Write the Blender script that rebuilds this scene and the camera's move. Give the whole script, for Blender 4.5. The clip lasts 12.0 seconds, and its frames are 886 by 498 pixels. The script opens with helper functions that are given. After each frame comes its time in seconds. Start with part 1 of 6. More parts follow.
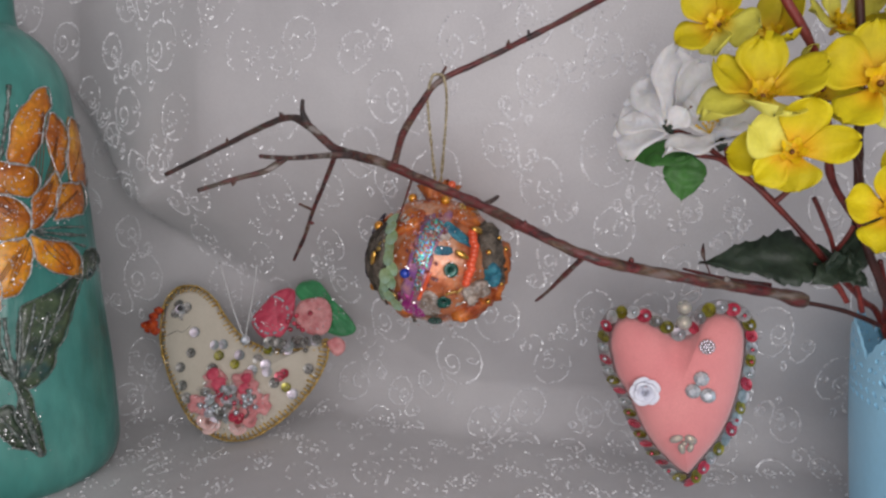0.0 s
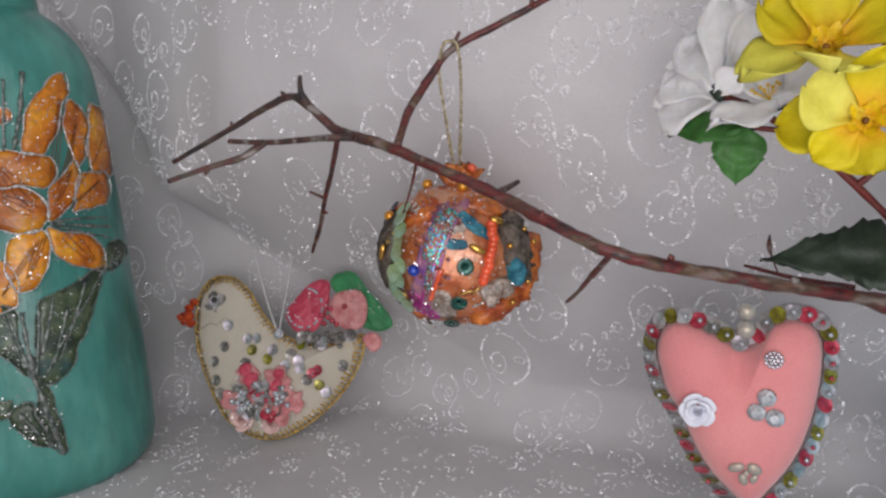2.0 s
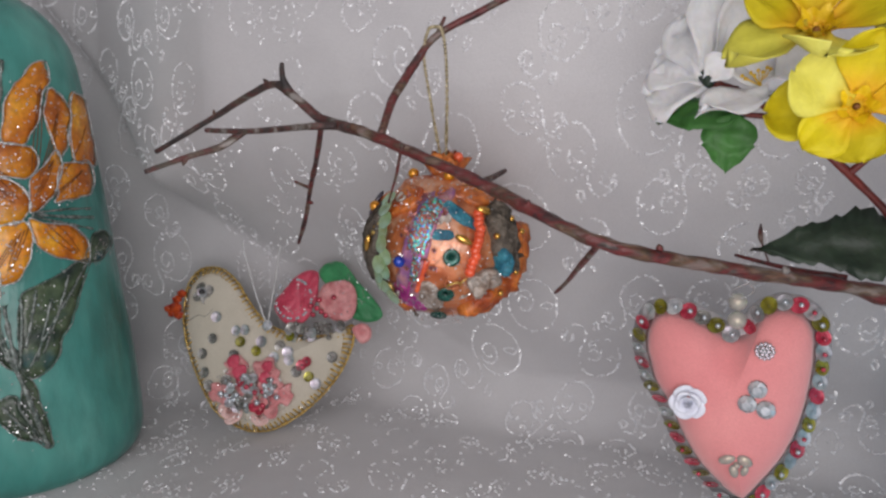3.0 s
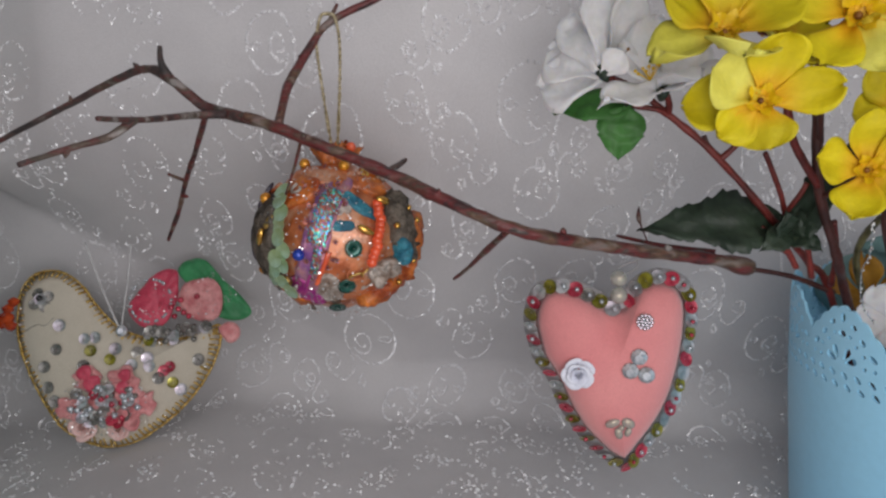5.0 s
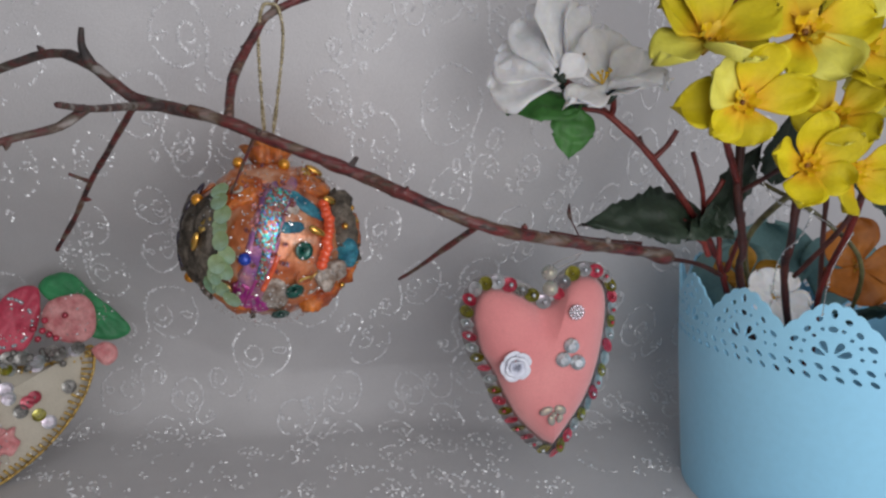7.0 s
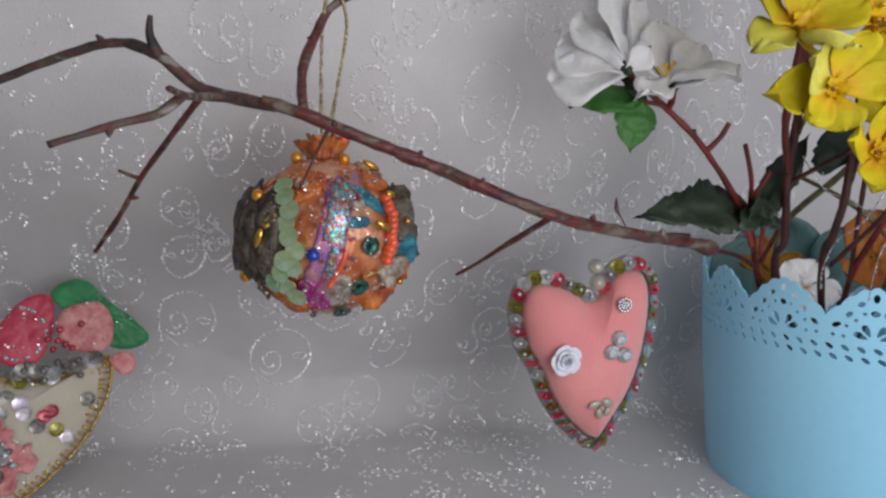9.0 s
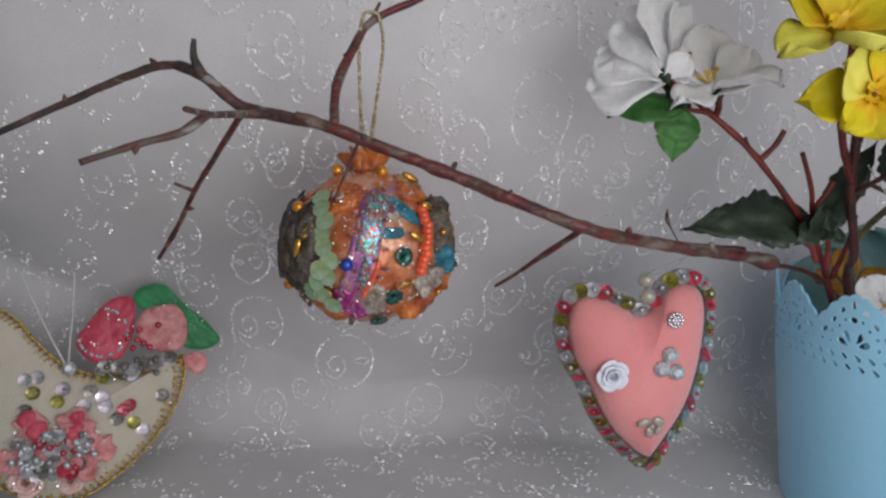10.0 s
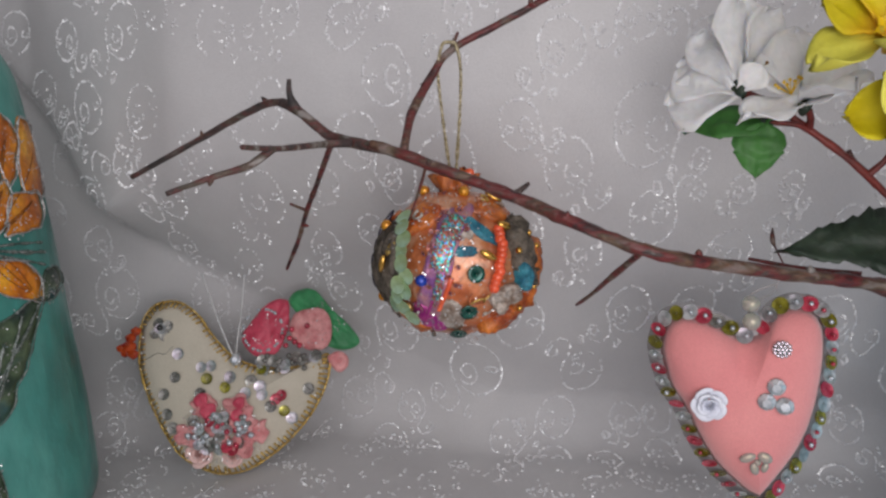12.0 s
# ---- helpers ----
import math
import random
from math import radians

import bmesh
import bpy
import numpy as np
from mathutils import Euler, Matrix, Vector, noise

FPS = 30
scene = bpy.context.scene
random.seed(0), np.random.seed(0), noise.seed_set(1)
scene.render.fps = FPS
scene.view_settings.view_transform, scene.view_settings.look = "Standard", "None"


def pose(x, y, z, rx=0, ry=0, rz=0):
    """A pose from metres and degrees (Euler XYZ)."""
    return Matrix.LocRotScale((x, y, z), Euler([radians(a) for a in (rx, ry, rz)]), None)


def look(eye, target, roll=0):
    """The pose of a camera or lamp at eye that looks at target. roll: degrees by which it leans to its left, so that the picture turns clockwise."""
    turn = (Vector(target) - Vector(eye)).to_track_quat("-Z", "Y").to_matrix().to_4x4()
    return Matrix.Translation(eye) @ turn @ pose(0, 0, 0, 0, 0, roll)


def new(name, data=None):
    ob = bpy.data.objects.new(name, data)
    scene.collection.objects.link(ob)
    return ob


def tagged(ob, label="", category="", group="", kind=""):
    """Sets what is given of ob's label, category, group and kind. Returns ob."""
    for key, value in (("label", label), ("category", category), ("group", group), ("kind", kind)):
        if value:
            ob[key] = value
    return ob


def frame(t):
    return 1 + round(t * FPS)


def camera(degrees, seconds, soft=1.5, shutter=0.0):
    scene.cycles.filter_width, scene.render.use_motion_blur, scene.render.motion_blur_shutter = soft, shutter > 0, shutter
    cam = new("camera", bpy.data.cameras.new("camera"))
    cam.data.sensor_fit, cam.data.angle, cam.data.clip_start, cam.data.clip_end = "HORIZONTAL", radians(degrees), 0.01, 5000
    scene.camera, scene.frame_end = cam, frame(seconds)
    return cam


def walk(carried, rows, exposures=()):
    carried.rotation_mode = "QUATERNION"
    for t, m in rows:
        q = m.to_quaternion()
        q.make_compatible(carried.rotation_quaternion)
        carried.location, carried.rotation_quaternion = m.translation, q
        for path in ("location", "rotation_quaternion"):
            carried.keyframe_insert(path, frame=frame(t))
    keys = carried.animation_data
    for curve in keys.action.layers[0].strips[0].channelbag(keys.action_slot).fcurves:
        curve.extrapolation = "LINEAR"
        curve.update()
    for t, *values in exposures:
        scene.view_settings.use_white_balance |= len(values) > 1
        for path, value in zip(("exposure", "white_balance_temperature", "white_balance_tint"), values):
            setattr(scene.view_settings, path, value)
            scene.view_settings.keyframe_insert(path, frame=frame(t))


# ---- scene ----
cam = camera(63.1, 12.0, soft=2.5)
PATH = [
    (0, (0.029, -0.009, 0.182), (-0.132, 1.973, -0.028), 1.5),
    (0.5, (0.039, 0.004, 0.184), (-0.21, 1.975, -0.046), 1.0),
    (1, (0.047, 0.018, 0.184), (-0.281, 1.977, -0.056), 0.7),
    (1.5, (0.053, 0.03, 0.184), (-0.337, 1.975, -0.073), 0.5),
    (2, (0.057, 0.036, 0.184), (-0.367, 1.971, -0.089), 0.3),
    (2.5, (0.059, 0.038, 0.184), (-0.379, 1.968, -0.105), 0.4),
    (3, (0.06, 0.042, 0.184), (-0.355, 1.974, -0.12), 0.1),
    (5, (0.029, 0.038, 0.184), (0.115, 2.009, -0.147), 0.2),
    (5.5, (0.018, 0.04, 0.183), (0.256, 1.999, -0.142), 0.5),
    (6, (0.005, 0.042, 0.183), (0.389, 1.978, -0.139), 0.7),
    (6.5, (-0.01, 0.044, 0.181), (0.507, 1.951, -0.129), 0.9),
    (8.5, (-0.066, 0.064, 0.175), (0.757, 1.865, -0.105), 0.8),
    (9, (-0.068, 0.065, 0.172), (0.721, 1.884, -0.091), 0.6),
    (9.5, (-0.055, 0.059, 0.172), (0.599, 1.932, -0.081), 0.5),
    (10, (-0.043, 0.055, 0.174), (0.46, 1.975, -0.073), 0.1),
    (10.5, (-0.029, 0.052, 0.175), (0.303, 2.01, -0.059), -0.2),
    (11, (-0.013, 0.048, 0.177), (0.146, 2.028, -0.059), -0.7),
    (11.5, (0.001, 0.044, 0.179), (0.008, 2.03, -0.059), -1.0),
    (12, (0.012, 0.04, 0.18), (-0.113, 2.023, -0.052), -1.2),
]
EXPOSURES = [(0.0, -0.05, 6750, 15), (3.0, 0.03, 6700, 14), (5.5, -0.22, 6700, 12), (6.5, -0.20, 6550, 11), (8.5, -0.15, 6550, 11), (9.0, -0.12, 6550, 11), (11.0, -0.20, 6600, 12), (12.0, -0.04, 6700, 13)]
walk(cam, [(t, look(eye, target, roll)) for t, eye, target, roll in PATH], EXPOSURES)

# ---- light ----
world = bpy.data.worlds.new("room_air")
scene.world = world
world.use_nodes = True
world.node_tree.nodes["Background"].inputs["Color"].default_value = (0.75, 0.82, 1.0, 1)
world.node_tree.nodes["Background"].inputs["Strength"].default_value = 0.25


def area_lamp(name, eye, target, w, h, watts, colour):
    data = bpy.data.lights.new(name, "AREA")
    data.shape, data.size, data.size_y, data.energy, data.color = "RECTANGLE", w, h, watts, colour
    ob = new(name, data)
    ob.matrix_world = look(eye, target)
    return ob


# daylight in the wide, unseen window's opening behind the camera
area_lamp("window_daylight", (0.36, -0.97, 0.45), (0.36, 0.3, 0.45), 2.3, 1.7, 12.3, (0.97, 0.97, 0.985))
# unseen fill light added beside the camera; lifts the pot side, gives glints
fill_data = bpy.data.lights.new("fill_light", "POINT")
fill_data.energy, fill_data.shadow_soft_size, fill_data.color = 1.90, 0.110, (0.97, 0.97, 0.98)
new("fill_light", fill_data).location = (0.085, -0.030, 0.145)


# ---- materials ----
def mat(name, c1, c2=None, scale=60.0, rough=0.6, metal=0.0, bump=0.15, bscale=400.0, coat=0.0, sheen=0.0,
        trans=0.0, film=0.0, rnd=0.0, fine=0.12, sub=0.0, ior=1.45, detail=4.0, flake=0.0, stretch=None, lo=0.35, hi=0.65):
    m = bpy.data.materials.new(name)
    m.use_nodes = True
    nt = m.node_tree
    b = nt.nodes["Principled BSDF"]
    link = nt.links.new
    co = nt.nodes.new("ShaderNodeTexCoord")
    vec = co.outputs["Object"]
    if stretch:
        mp = nt.nodes.new("ShaderNodeMapping")
        mp.inputs["Scale"].default_value = stretch
        link(vec, mp.inputs["Vector"])
        vec = mp.outputs["Vector"]
    n1 = nt.nodes.new("ShaderNodeTexNoise")
    n1.inputs["Scale"].default_value, n1.inputs["Detail"].default_value = scale, detail
    link(vec, n1.inputs["Vector"])
    ramp = nt.nodes.new("ShaderNodeValToRGB")
    ramp.color_ramp.elements[0].position, ramp.color_ramp.elements[1].position = lo, hi
    ramp.color_ramp.elements[0].color = (*c1, 1)
    ramp.color_ramp.elements[1].color = (*(c2 or c1), 1)
    link(n1.outputs["Fac"], ramp.inputs["Fac"])
    n2 = nt.nodes.new("ShaderNodeTexNoise")
    n2.inputs["Scale"].default_value, n2.inputs["Detail"].default_value = bscale, 3.0
    link(vec, n2.inputs["Vector"])
    mr = nt.nodes.new("ShaderNodeMapRange")
    mr.inputs["From Min"].default_value, mr.inputs["From Max"].default_value = 0.3, 0.7
    mr.inputs["To Min"].default_value, mr.inputs["To Max"].default_value = 1.0 - fine, 1.0 + fine
    link(n2.outputs["Fac"], mr.inputs["Value"])
    val = mr.outputs["Result"]
    hsv = nt.nodes.new("ShaderNodeHueSaturation")
    link(ramp.outputs["Color"], hsv.inputs["Color"])
    if rnd:
        info = nt.nodes.new("ShaderNodeObjectInfo")
        mr2 = nt.nodes.new("ShaderNodeMapRange")
        mr2.inputs["To Min"].default_value, mr2.inputs["To Max"].default_value = 1.0 - rnd, 1.0 + rnd
        link(info.outputs["Random"], mr2.inputs["Value"])
        mul = nt.nodes.new("ShaderNodeMath")
        mul.operation = "MULTIPLY"
        link(mr2.outputs["Result"], mul.inputs[0])
        link(val, mul.inputs[1])
        val = mul.outputs["Value"]
    link(val, hsv.inputs["Value"])
    link(hsv.outputs["Color"], b.inputs["Base Color"])
    bp = nt.nodes.new("ShaderNodeBump")
    bp.inputs["Strength"].default_value, bp.inputs["Distance"].default_value = bump, 0.001
    height = n2.outputs["Fac"]
    if flake:
        vo = nt.nodes.new("ShaderNodeTexVoronoi")
        vo.inputs["Scale"].default_value = flake
        link(vec, vo.inputs["Vector"])
        sep = nt.nodes.new("ShaderNodeSeparateColor")
        link(vo.outputs["Color"], sep.inputs["Color"])
        height = sep.outputs["Red"]
        gl = nt.nodes.new("ShaderNodeMapRange")
        gl.inputs["To Min"].default_value, gl.inputs["To Max"].default_value = rough * 0.5, min(1.0, rough * 1.6)
        link(sep.outputs["Green"], gl.inputs["Value"])
        link(gl.outputs["Result"], b.inputs["Roughness"])
    link(height, bp.inputs["Height"])
    link(bp.outputs["Normal"], b.inputs["Normal"])
    if not flake:
        b.inputs["Roughness"].default_value = rough
    b.inputs["Metallic"].default_value = metal
    b.inputs["IOR"].default_value = ior
    b.inputs["Coat Weight"].default_value = coat
    b.inputs["Coat Roughness"].default_value = 0.12
    b.inputs["Sheen Weight"].default_value = sheen
    b.inputs["Transmission Weight"].default_value = trans
    b.inputs["Subsurface Weight"].default_value = sub
    b.inputs["Subsurface Radius"].default_value = (0.006, 0.005, 0.004)
    if film:
        b.inputs["Thin Film Thickness"].default_value = film
        b.inputs["Thin Film IOR"].default_value = 1.7
    return m


M_CLOTH = mat("white_organza", (0.55, 0.535, 0.545), (0.63, 0.615, 0.62), 14, 0.7, bump=0.25, bscale=1500, sheen=0.25, fine=0.05)
M_THREAD = mat("silver_embroidery", (0.86, 0.86, 0.87), (0.96, 0.96, 0.97), 300, 0.25, metal=0.25, coat=0.8, bump=0.2, bscale=2500, fine=0.1)
M_WALL = mat("wall_paint", (0.74, 0.74, 0.74), (0.80, 0.80, 0.80), 3, 0.8, bump=0.1, bscale=120)
M_WOOD = mat("table_wood", (0.20, 0.12, 0.07), (0.32, 0.20, 0.11), 6, 0.5, bump=0.2, bscale=60, stretch=(1, 12, 12))
M_TEAL = mat("teal_paint", (0.013, 0.120, 0.104), (0.080, 0.315, 0.262), 38, 0.34, bump=1.0, bscale=130, coat=0.3, fine=0.28, detail=8, stretch=(1.0, 1.0, 0.45))
M_ORANGE_PAPER = mat("orange_napkin", (0.25, 0.052, 0.003), (0.74, 0.25, 0.012), 60, 0.4, bump=0.3, bscale=350, coat=0.3, fine=0.22, rnd=0.12)
M_DARK_LEAF = mat("dark_leaf_paper", (0.008, 0.024, 0.016), (0.045, 0.085, 0.048), 45, 0.4, bump=0.3, bscale=300, coat=0.3, fine=0.3, detail=8)
M_GLITTER = mat("silver_glitter", (0.45, 0.46, 0.45), (0.8, 0.8, 0.8), 600, 0.25, metal=0.85, bump=1.0, flake=2600, fine=0.2)
M_GLITTER_GREEN = mat("glitter_over_green", (0.09, 0.13, 0.11), (0.35, 0.38, 0.36), 350, 0.3, metal=0.5, bump=1.0, flake=2200, fine=0.3)
M_BROWN_VEIN = mat("brown_brush_line", (0.10, 0.025, 0.004), (0.22, 0.06, 0.008), 150, 0.5)
M_FLAKE = mat("glitter_flake", (0.75, 0.75, 0.75), (0.9, 0.9, 0.9), 300, 0.2, metal=0.8)
M_BARK = mat("red_bark", (0.050, 0.012, 0.011), (0.20, 0.085, 0.062), 260, 0.36, bump=0.9, bscale=700, fine=0.4, stretch=(0.28, 1.0, 1.0), detail=10, lo=0.36, hi=0.74)
M_BARK_GREY = mat("grey_bark", (0.030, 0.022, 0.022), (0.19, 0.15, 0.135), 160, 0.6, bump=0.6, bscale=600, fine=0.3, detail=8)
M_STEM = mat("maroon_plastic_stem", (0.085, 0.011, 0.009), (0.20, 0.028, 0.021), 90, 0.45, bump=0.25, bscale=500, fine=0.2)
M_STEM_DARK = mat("dark_stem", (0.035, 0.012, 0.010), (0.085, 0.026, 0.021), 90, 0.5, bump=0.3, bscale=500)
M_YELLOW = mat("yellow_fabric_petal", (0.48, 0.385, 0.002), (0.57, 0.475, 0.003), 70, 0.7, bump=0.2, bscale=700, rnd=0.14, fine=0.06)
M_PALE_YELLOW = mat("pale_yellow_petal", (0.56, 0.52, 0.060), (0.64, 0.60, 0.11), 70, 0.7, bump=0.2, bscale=700, rnd=0.10, fine=0.05)
M_DEEP_YELLOW = mat("orange_flower_throat", (0.68, 0.34, 0.005), (0.74, 0.46, 0.010), 70, 0.5, bump=0.3, bscale=420)


def grade(m, base_colour, start=0.12, end=0.55):
    """Dye that deepens towards the foot of a petal, along the mesh's own attribute."""
    nt = m.node_tree
    b = nt.nodes["Principled BSDF"]
    old = b.inputs["Base Color"].links[0].from_socket
    at = nt.nodes.new("ShaderNodeAttribute")
    at.attribute_name = "along"
    mr = nt.nodes.new("ShaderNodeMapRange")
    mr.inputs["From Min"].default_value, mr.inputs["From Max"].default_value = start, end
    mr.inputs["To Min"].default_value, mr.inputs["To Max"].default_value = 1.0, 0.0
    mr.interpolation_type = "SMOOTHSTEP"
    nt.links.new(at.outputs["Fac"], mr.inputs["Value"])
    mix = nt.nodes.new("ShaderNodeMix")
    mix.data_type = "RGBA"
    nt.links.new(mr.outputs["Result"], mix.inputs[0])
    nt.links.new(old, mix.inputs[6])
    mix.inputs[7].default_value = (*base_colour, 1)
    nt.links.new(mix.outputs[2], b.inputs["Base Color"])
    b.inputs["Subsurface Weight"].default_value = 0.25


grade(M_YELLOW, (0.63, 0.34, 0.002), 0.08, 0.62)
grade(M_PALE_YELLOW, (0.55, 0.40, 0.02), 0.05, 0.45)
M_BROWN_DOT = mat("brown_stamen", (0.10, 0.035, 0.005), (0.22, 0.09, 0.01), 200, 0.6)
M_CORONA = mat("golden_corona", (0.60, 0.36, 0.003), (0.70, 0.49, 0.006), 90, 0.5, bump=0.5, bscale=500)
M_WHITE_PETAL = mat("white_fabric_petal", (0.82, 0.82, 0.83), (0.88, 0.88, 0.89), 40, 0.6, sub=0.6, bump=0.2, bscale=420, sheen=0.2, fine=0.05, rnd=0.04)
M_TEAL_LEAF = mat("grey_teal_fabric_leaf", (0.10, 0.20, 0.20), (0.17, 0.29, 0.28), 30, 0.7, bump=0.25, bscale=500, fine=0.08)
M_GOLD_PETAL = mat("ochre_fabric_petal", (0.26, 0.12, 0.006), (0.38, 0.19, 0.012), 50, 0.6, bump=0.3, bscale=420)
M_OLIVE_STEM = mat("olive_stem", (0.05, 0.045, 0.015), (0.16, 0.15, 0.06), 200, 0.4, bump=0.3, bscale=600, coat=0.3)
M_ORANGE_PETAL = mat("orange_fabric_petal", (0.25, 0.072, 0.006), (0.38, 0.125, 0.010), 50, 0.6, bump=0.3, bscale=420, rnd=0.1)
M_LEAF = mat("green_fabric_leaf", (0.028, 0.115, 0.020), (0.055, 0.19, 0.040), 50, 0.55, bump=0.4, bscale=300, fine=0.2)
M_LEAF_DARK = mat("dark_green_leaf", (0.010, 0.022, 0.013), (0.028, 0.046, 0.029), 60, 0.5, bump=0.4, bscale=300, fine=0.25)
M_POT = mat("powder_blue_enamel", (0.32, 0.68, 0.92), (0.35, 0.72, 0.95), 12, 0.35, bump=0.04, bscale=300, fine=0.02)
M_PINK = mat("pink_felt", (0.74, 0.245, 0.25), (0.80, 0.30, 0.295), 35, 0.85, bump=0.35, bscale=1600, sheen=0.5, fine=0.06)
M_CREAM = mat("cream_felt", (0.54, 0.49, 0.395), (0.62, 0.565, 0.465), 35, 0.85, bump=0.4, bscale=1500, sheen=0.5, fine=0.07)
M_GOLD = mat("gold_thread", (0.50, 0.31, 0.07), (0.80, 0.58, 0.20), 500, 0.3, metal=0.9, bump=0.4, bscale=2200)
M_CORD = mat("pale_gold_cord", (0.38, 0.31, 0.17), (0.66, 0.58, 0.40), 600, 0.3, metal=0.8, bump=0.4, bscale=2200)
M_GOLD_BEAD = mat("gold_bead", (0.62, 0.33, 0.07), (0.75, 0.45, 0.12), 200, 0.16, metal=1.0, bump=0.05)
M_AMBER = mat("amber_bead", (0.55, 0.20, 0.01), (0.75, 0.34, 0.02), 200, 0.12, metal=0.5, coat=0.6, bump=0.05)
M_PEARL = mat("pearl", (0.50, 0.46, 0.43), (0.66, 0.60, 0.56), 120, 0.2, coat=0.6, trans=0.45, film=420, bump=0.03, fine=0.03)
M_SATIN = mat("white_satin", (0.72, 0.74, 0.84), (0.80, 0.82, 0.90), 120, 0.35, sheen=0.3, bump=0.2, bscale=900, fine=0.05)
M_SEQ_IRIS = mat("iridescent_sequin", (0.36, 0.48, 0.52), (0.66, 0.74, 0.76), 350, 0.3, trans=0.3, metal=0.4, film=460, coat=0.6, bump=0.1, rnd=0.25)
M_GEM = mat("clear_gem", (0.42, 0.50, 0.55), (0.80, 0.84, 0.86), 420, 0.13, trans=0.25, metal=0.45, film=480, bump=0.15, flake=900, ior=1.6)
M_SEQ_CLEAR = mat("clear_sequin", (0.46, 0.49, 0.50), (0.74, 0.78, 0.80), 250, 0.2, trans=0.4, metal=0.25, film=460, coat=0.6, bump=0.1, rnd=0.25)
M_SEQ_GREY = mat("smoky_sequin", (0.20, 0.19, 0.17), (0.40, 0.385, 0.36), 250, 0.26, trans=0.5, metal=0.2, coat=0.5, bump=0.1, rnd=0.3)
M_SEQ_RED = mat("cerise_sequin", (0.42, 0.022, 0.055), (0.58, 0.06, 0.10), 250, 0.2, metal=0.3, coat=0.8, bump=0.1, rnd=0.25)
M_SEQ_OLIVE = mat("olive_sequin", (0.14, 0.12, 0.008), (0.30, 0.27, 0.022), 250, 0.16, metal=0.45, coat=0.8, bump=0.1, rnd=0.25)
M_SEQ_GREEN = mat("pale_green_sequin", (0.42, 0.52, 0.20), (0.50, 0.70, 0.56), 60, 0.10, metal=0.15, trans=0.35, coat=0.8, film=430, bump=0.08, rnd=0.15)
M_SEQ_DARKGREEN = mat("dark_green_sequin", (0.004, 0.055, 0.040), (0.010, 0.10, 0.075), 200, 0.2, metal=0.3, coat=0.5, bump=0.1)
M_BLUE_BEAD = mat("cobalt_bead", (0.006, 0.03, 0.30), (0.02, 0.08, 0.5), 200, 0.12, coat=0.6, metal=0.3, bump=0.05)
M_TEAL_BEAD = mat("teal_felt_streak", (0.010, 0.10, 0.16), (0.04, 0.25, 0.32), 160, 0.5, bump=0.6, bscale=900, fine=0.3)
M_CORAL = mat("coral_bead", (0.72, 0.07, 0.02), (0.85, 0.14, 0.05), 200, 0.2, coat=0.5, bump=0.06, rnd=0.12)
M_COPPER = mat("crumpled_copper_foil", (0.40, 0.075, 0.018), (0.72, 0.30, 0.14), 150, 0.34, metal=0.35, bump=0.9, bscale=260, coat=0.5, fine=0.25, detail=8)
M_ORANGE_FELT = mat("orange_felt", (0.34, 0.055, 0.008), (0.66, 0.20, 0.03), 130, 0.5, bump=1.0, bscale=500, fine=0.3, coat=0.4, detail=8)
M_GREY_MESH = mat("grey_gauze", (0.045, 0.036, 0.028), (0.17, 0.14, 0.11), 220, 0.6, bump=0.9, bscale=700, fine=0.3, metal=0.2)
M_TULLE = mat("silver_tulle", (0.22, 0.15, 0.11), (0.52, 0.47, 0.42), 260, 0.4, metal=0.3, bump=0.9, bscale=800, fine=0.25)
M_MAGENTA = mat("magenta_foil", (0.44, 0.02, 0.30), (0.66, 0.12, 0.34), 90, 0.3, metal=0.6, bump=0.6, bscale=500, film=350)
M_HOLO = mat("holographic_ribbon", (0.02, 0.50, 0.55), (0.50, 0.36, 0.16), 260, 0.38, metal=0.7, film=520, bump=0.5, bscale=1200, flake=1400, stretch=(1.0, 1.0, 0.35))
def rainbow(m, scale, sat):
    """Holographic foil: each small facet's diffracted hue and glint is painted into its base colour."""
    nt = m.node_tree
    b = nt.nodes["Principled BSDF"]
    vo = nt.nodes.new("ShaderNodeTexVoronoi")
    vo.inputs["Scale"].default_value = scale
    co = nt.nodes.new("ShaderNodeTexCoord")
    nt.links.new(co.outputs["Object"], vo.inputs["Vector"])
    sep = nt.nodes.new("ShaderNodeSeparateColor")
    nt.links.new(vo.outputs["Color"], sep.inputs["Color"])
    mr = nt.nodes.new("ShaderNodeMapRange")
    mr.inputs["To Min"].default_value, mr.inputs["To Max"].default_value = 0.40, 0.66
    nt.links.new(sep.outputs["Red"], mr.inputs["Value"])
    hs = nt.nodes.new("ShaderNodeCombineColor")
    hs.mode = "HSV"
    hs.inputs["Green"].default_value = sat
    nt.links.new(mr.outputs["Result"], hs.inputs["Red"])
    lo = nt.nodes.new("ShaderNodeMapRange")
    lo.inputs["To Min"].default_value, lo.inputs["To Max"].default_value = 0.10, 0.95
    nt.links.new(sep.outputs["Green"], lo.inputs["Value"])
    nt.links.new(lo.outputs["Result"], hs.inputs["Blue"])
    # between the bright facets the copper ground shows
    cut = nt.nodes.new("ShaderNodeMath")
    cut.operation = "GREATER_THAN"
    cut.inputs[1].default_value = 0.52
    nt.links.new(sep.outputs["Blue"], cut.inputs[0])
    mix = nt.nodes.new("ShaderNodeMix")
    mix.data_type = "RGBA"
    nt.links.new(cut.outputs["Value"], mix.inputs[0])
    mix.inputs[6].default_value = (0.42, 0.13, 0.10, 1)
    nt.links.new(hs.outputs["Color"], mix.inputs[7])
    nt.links.new(mix.outputs[2], b.inputs["Base Color"])


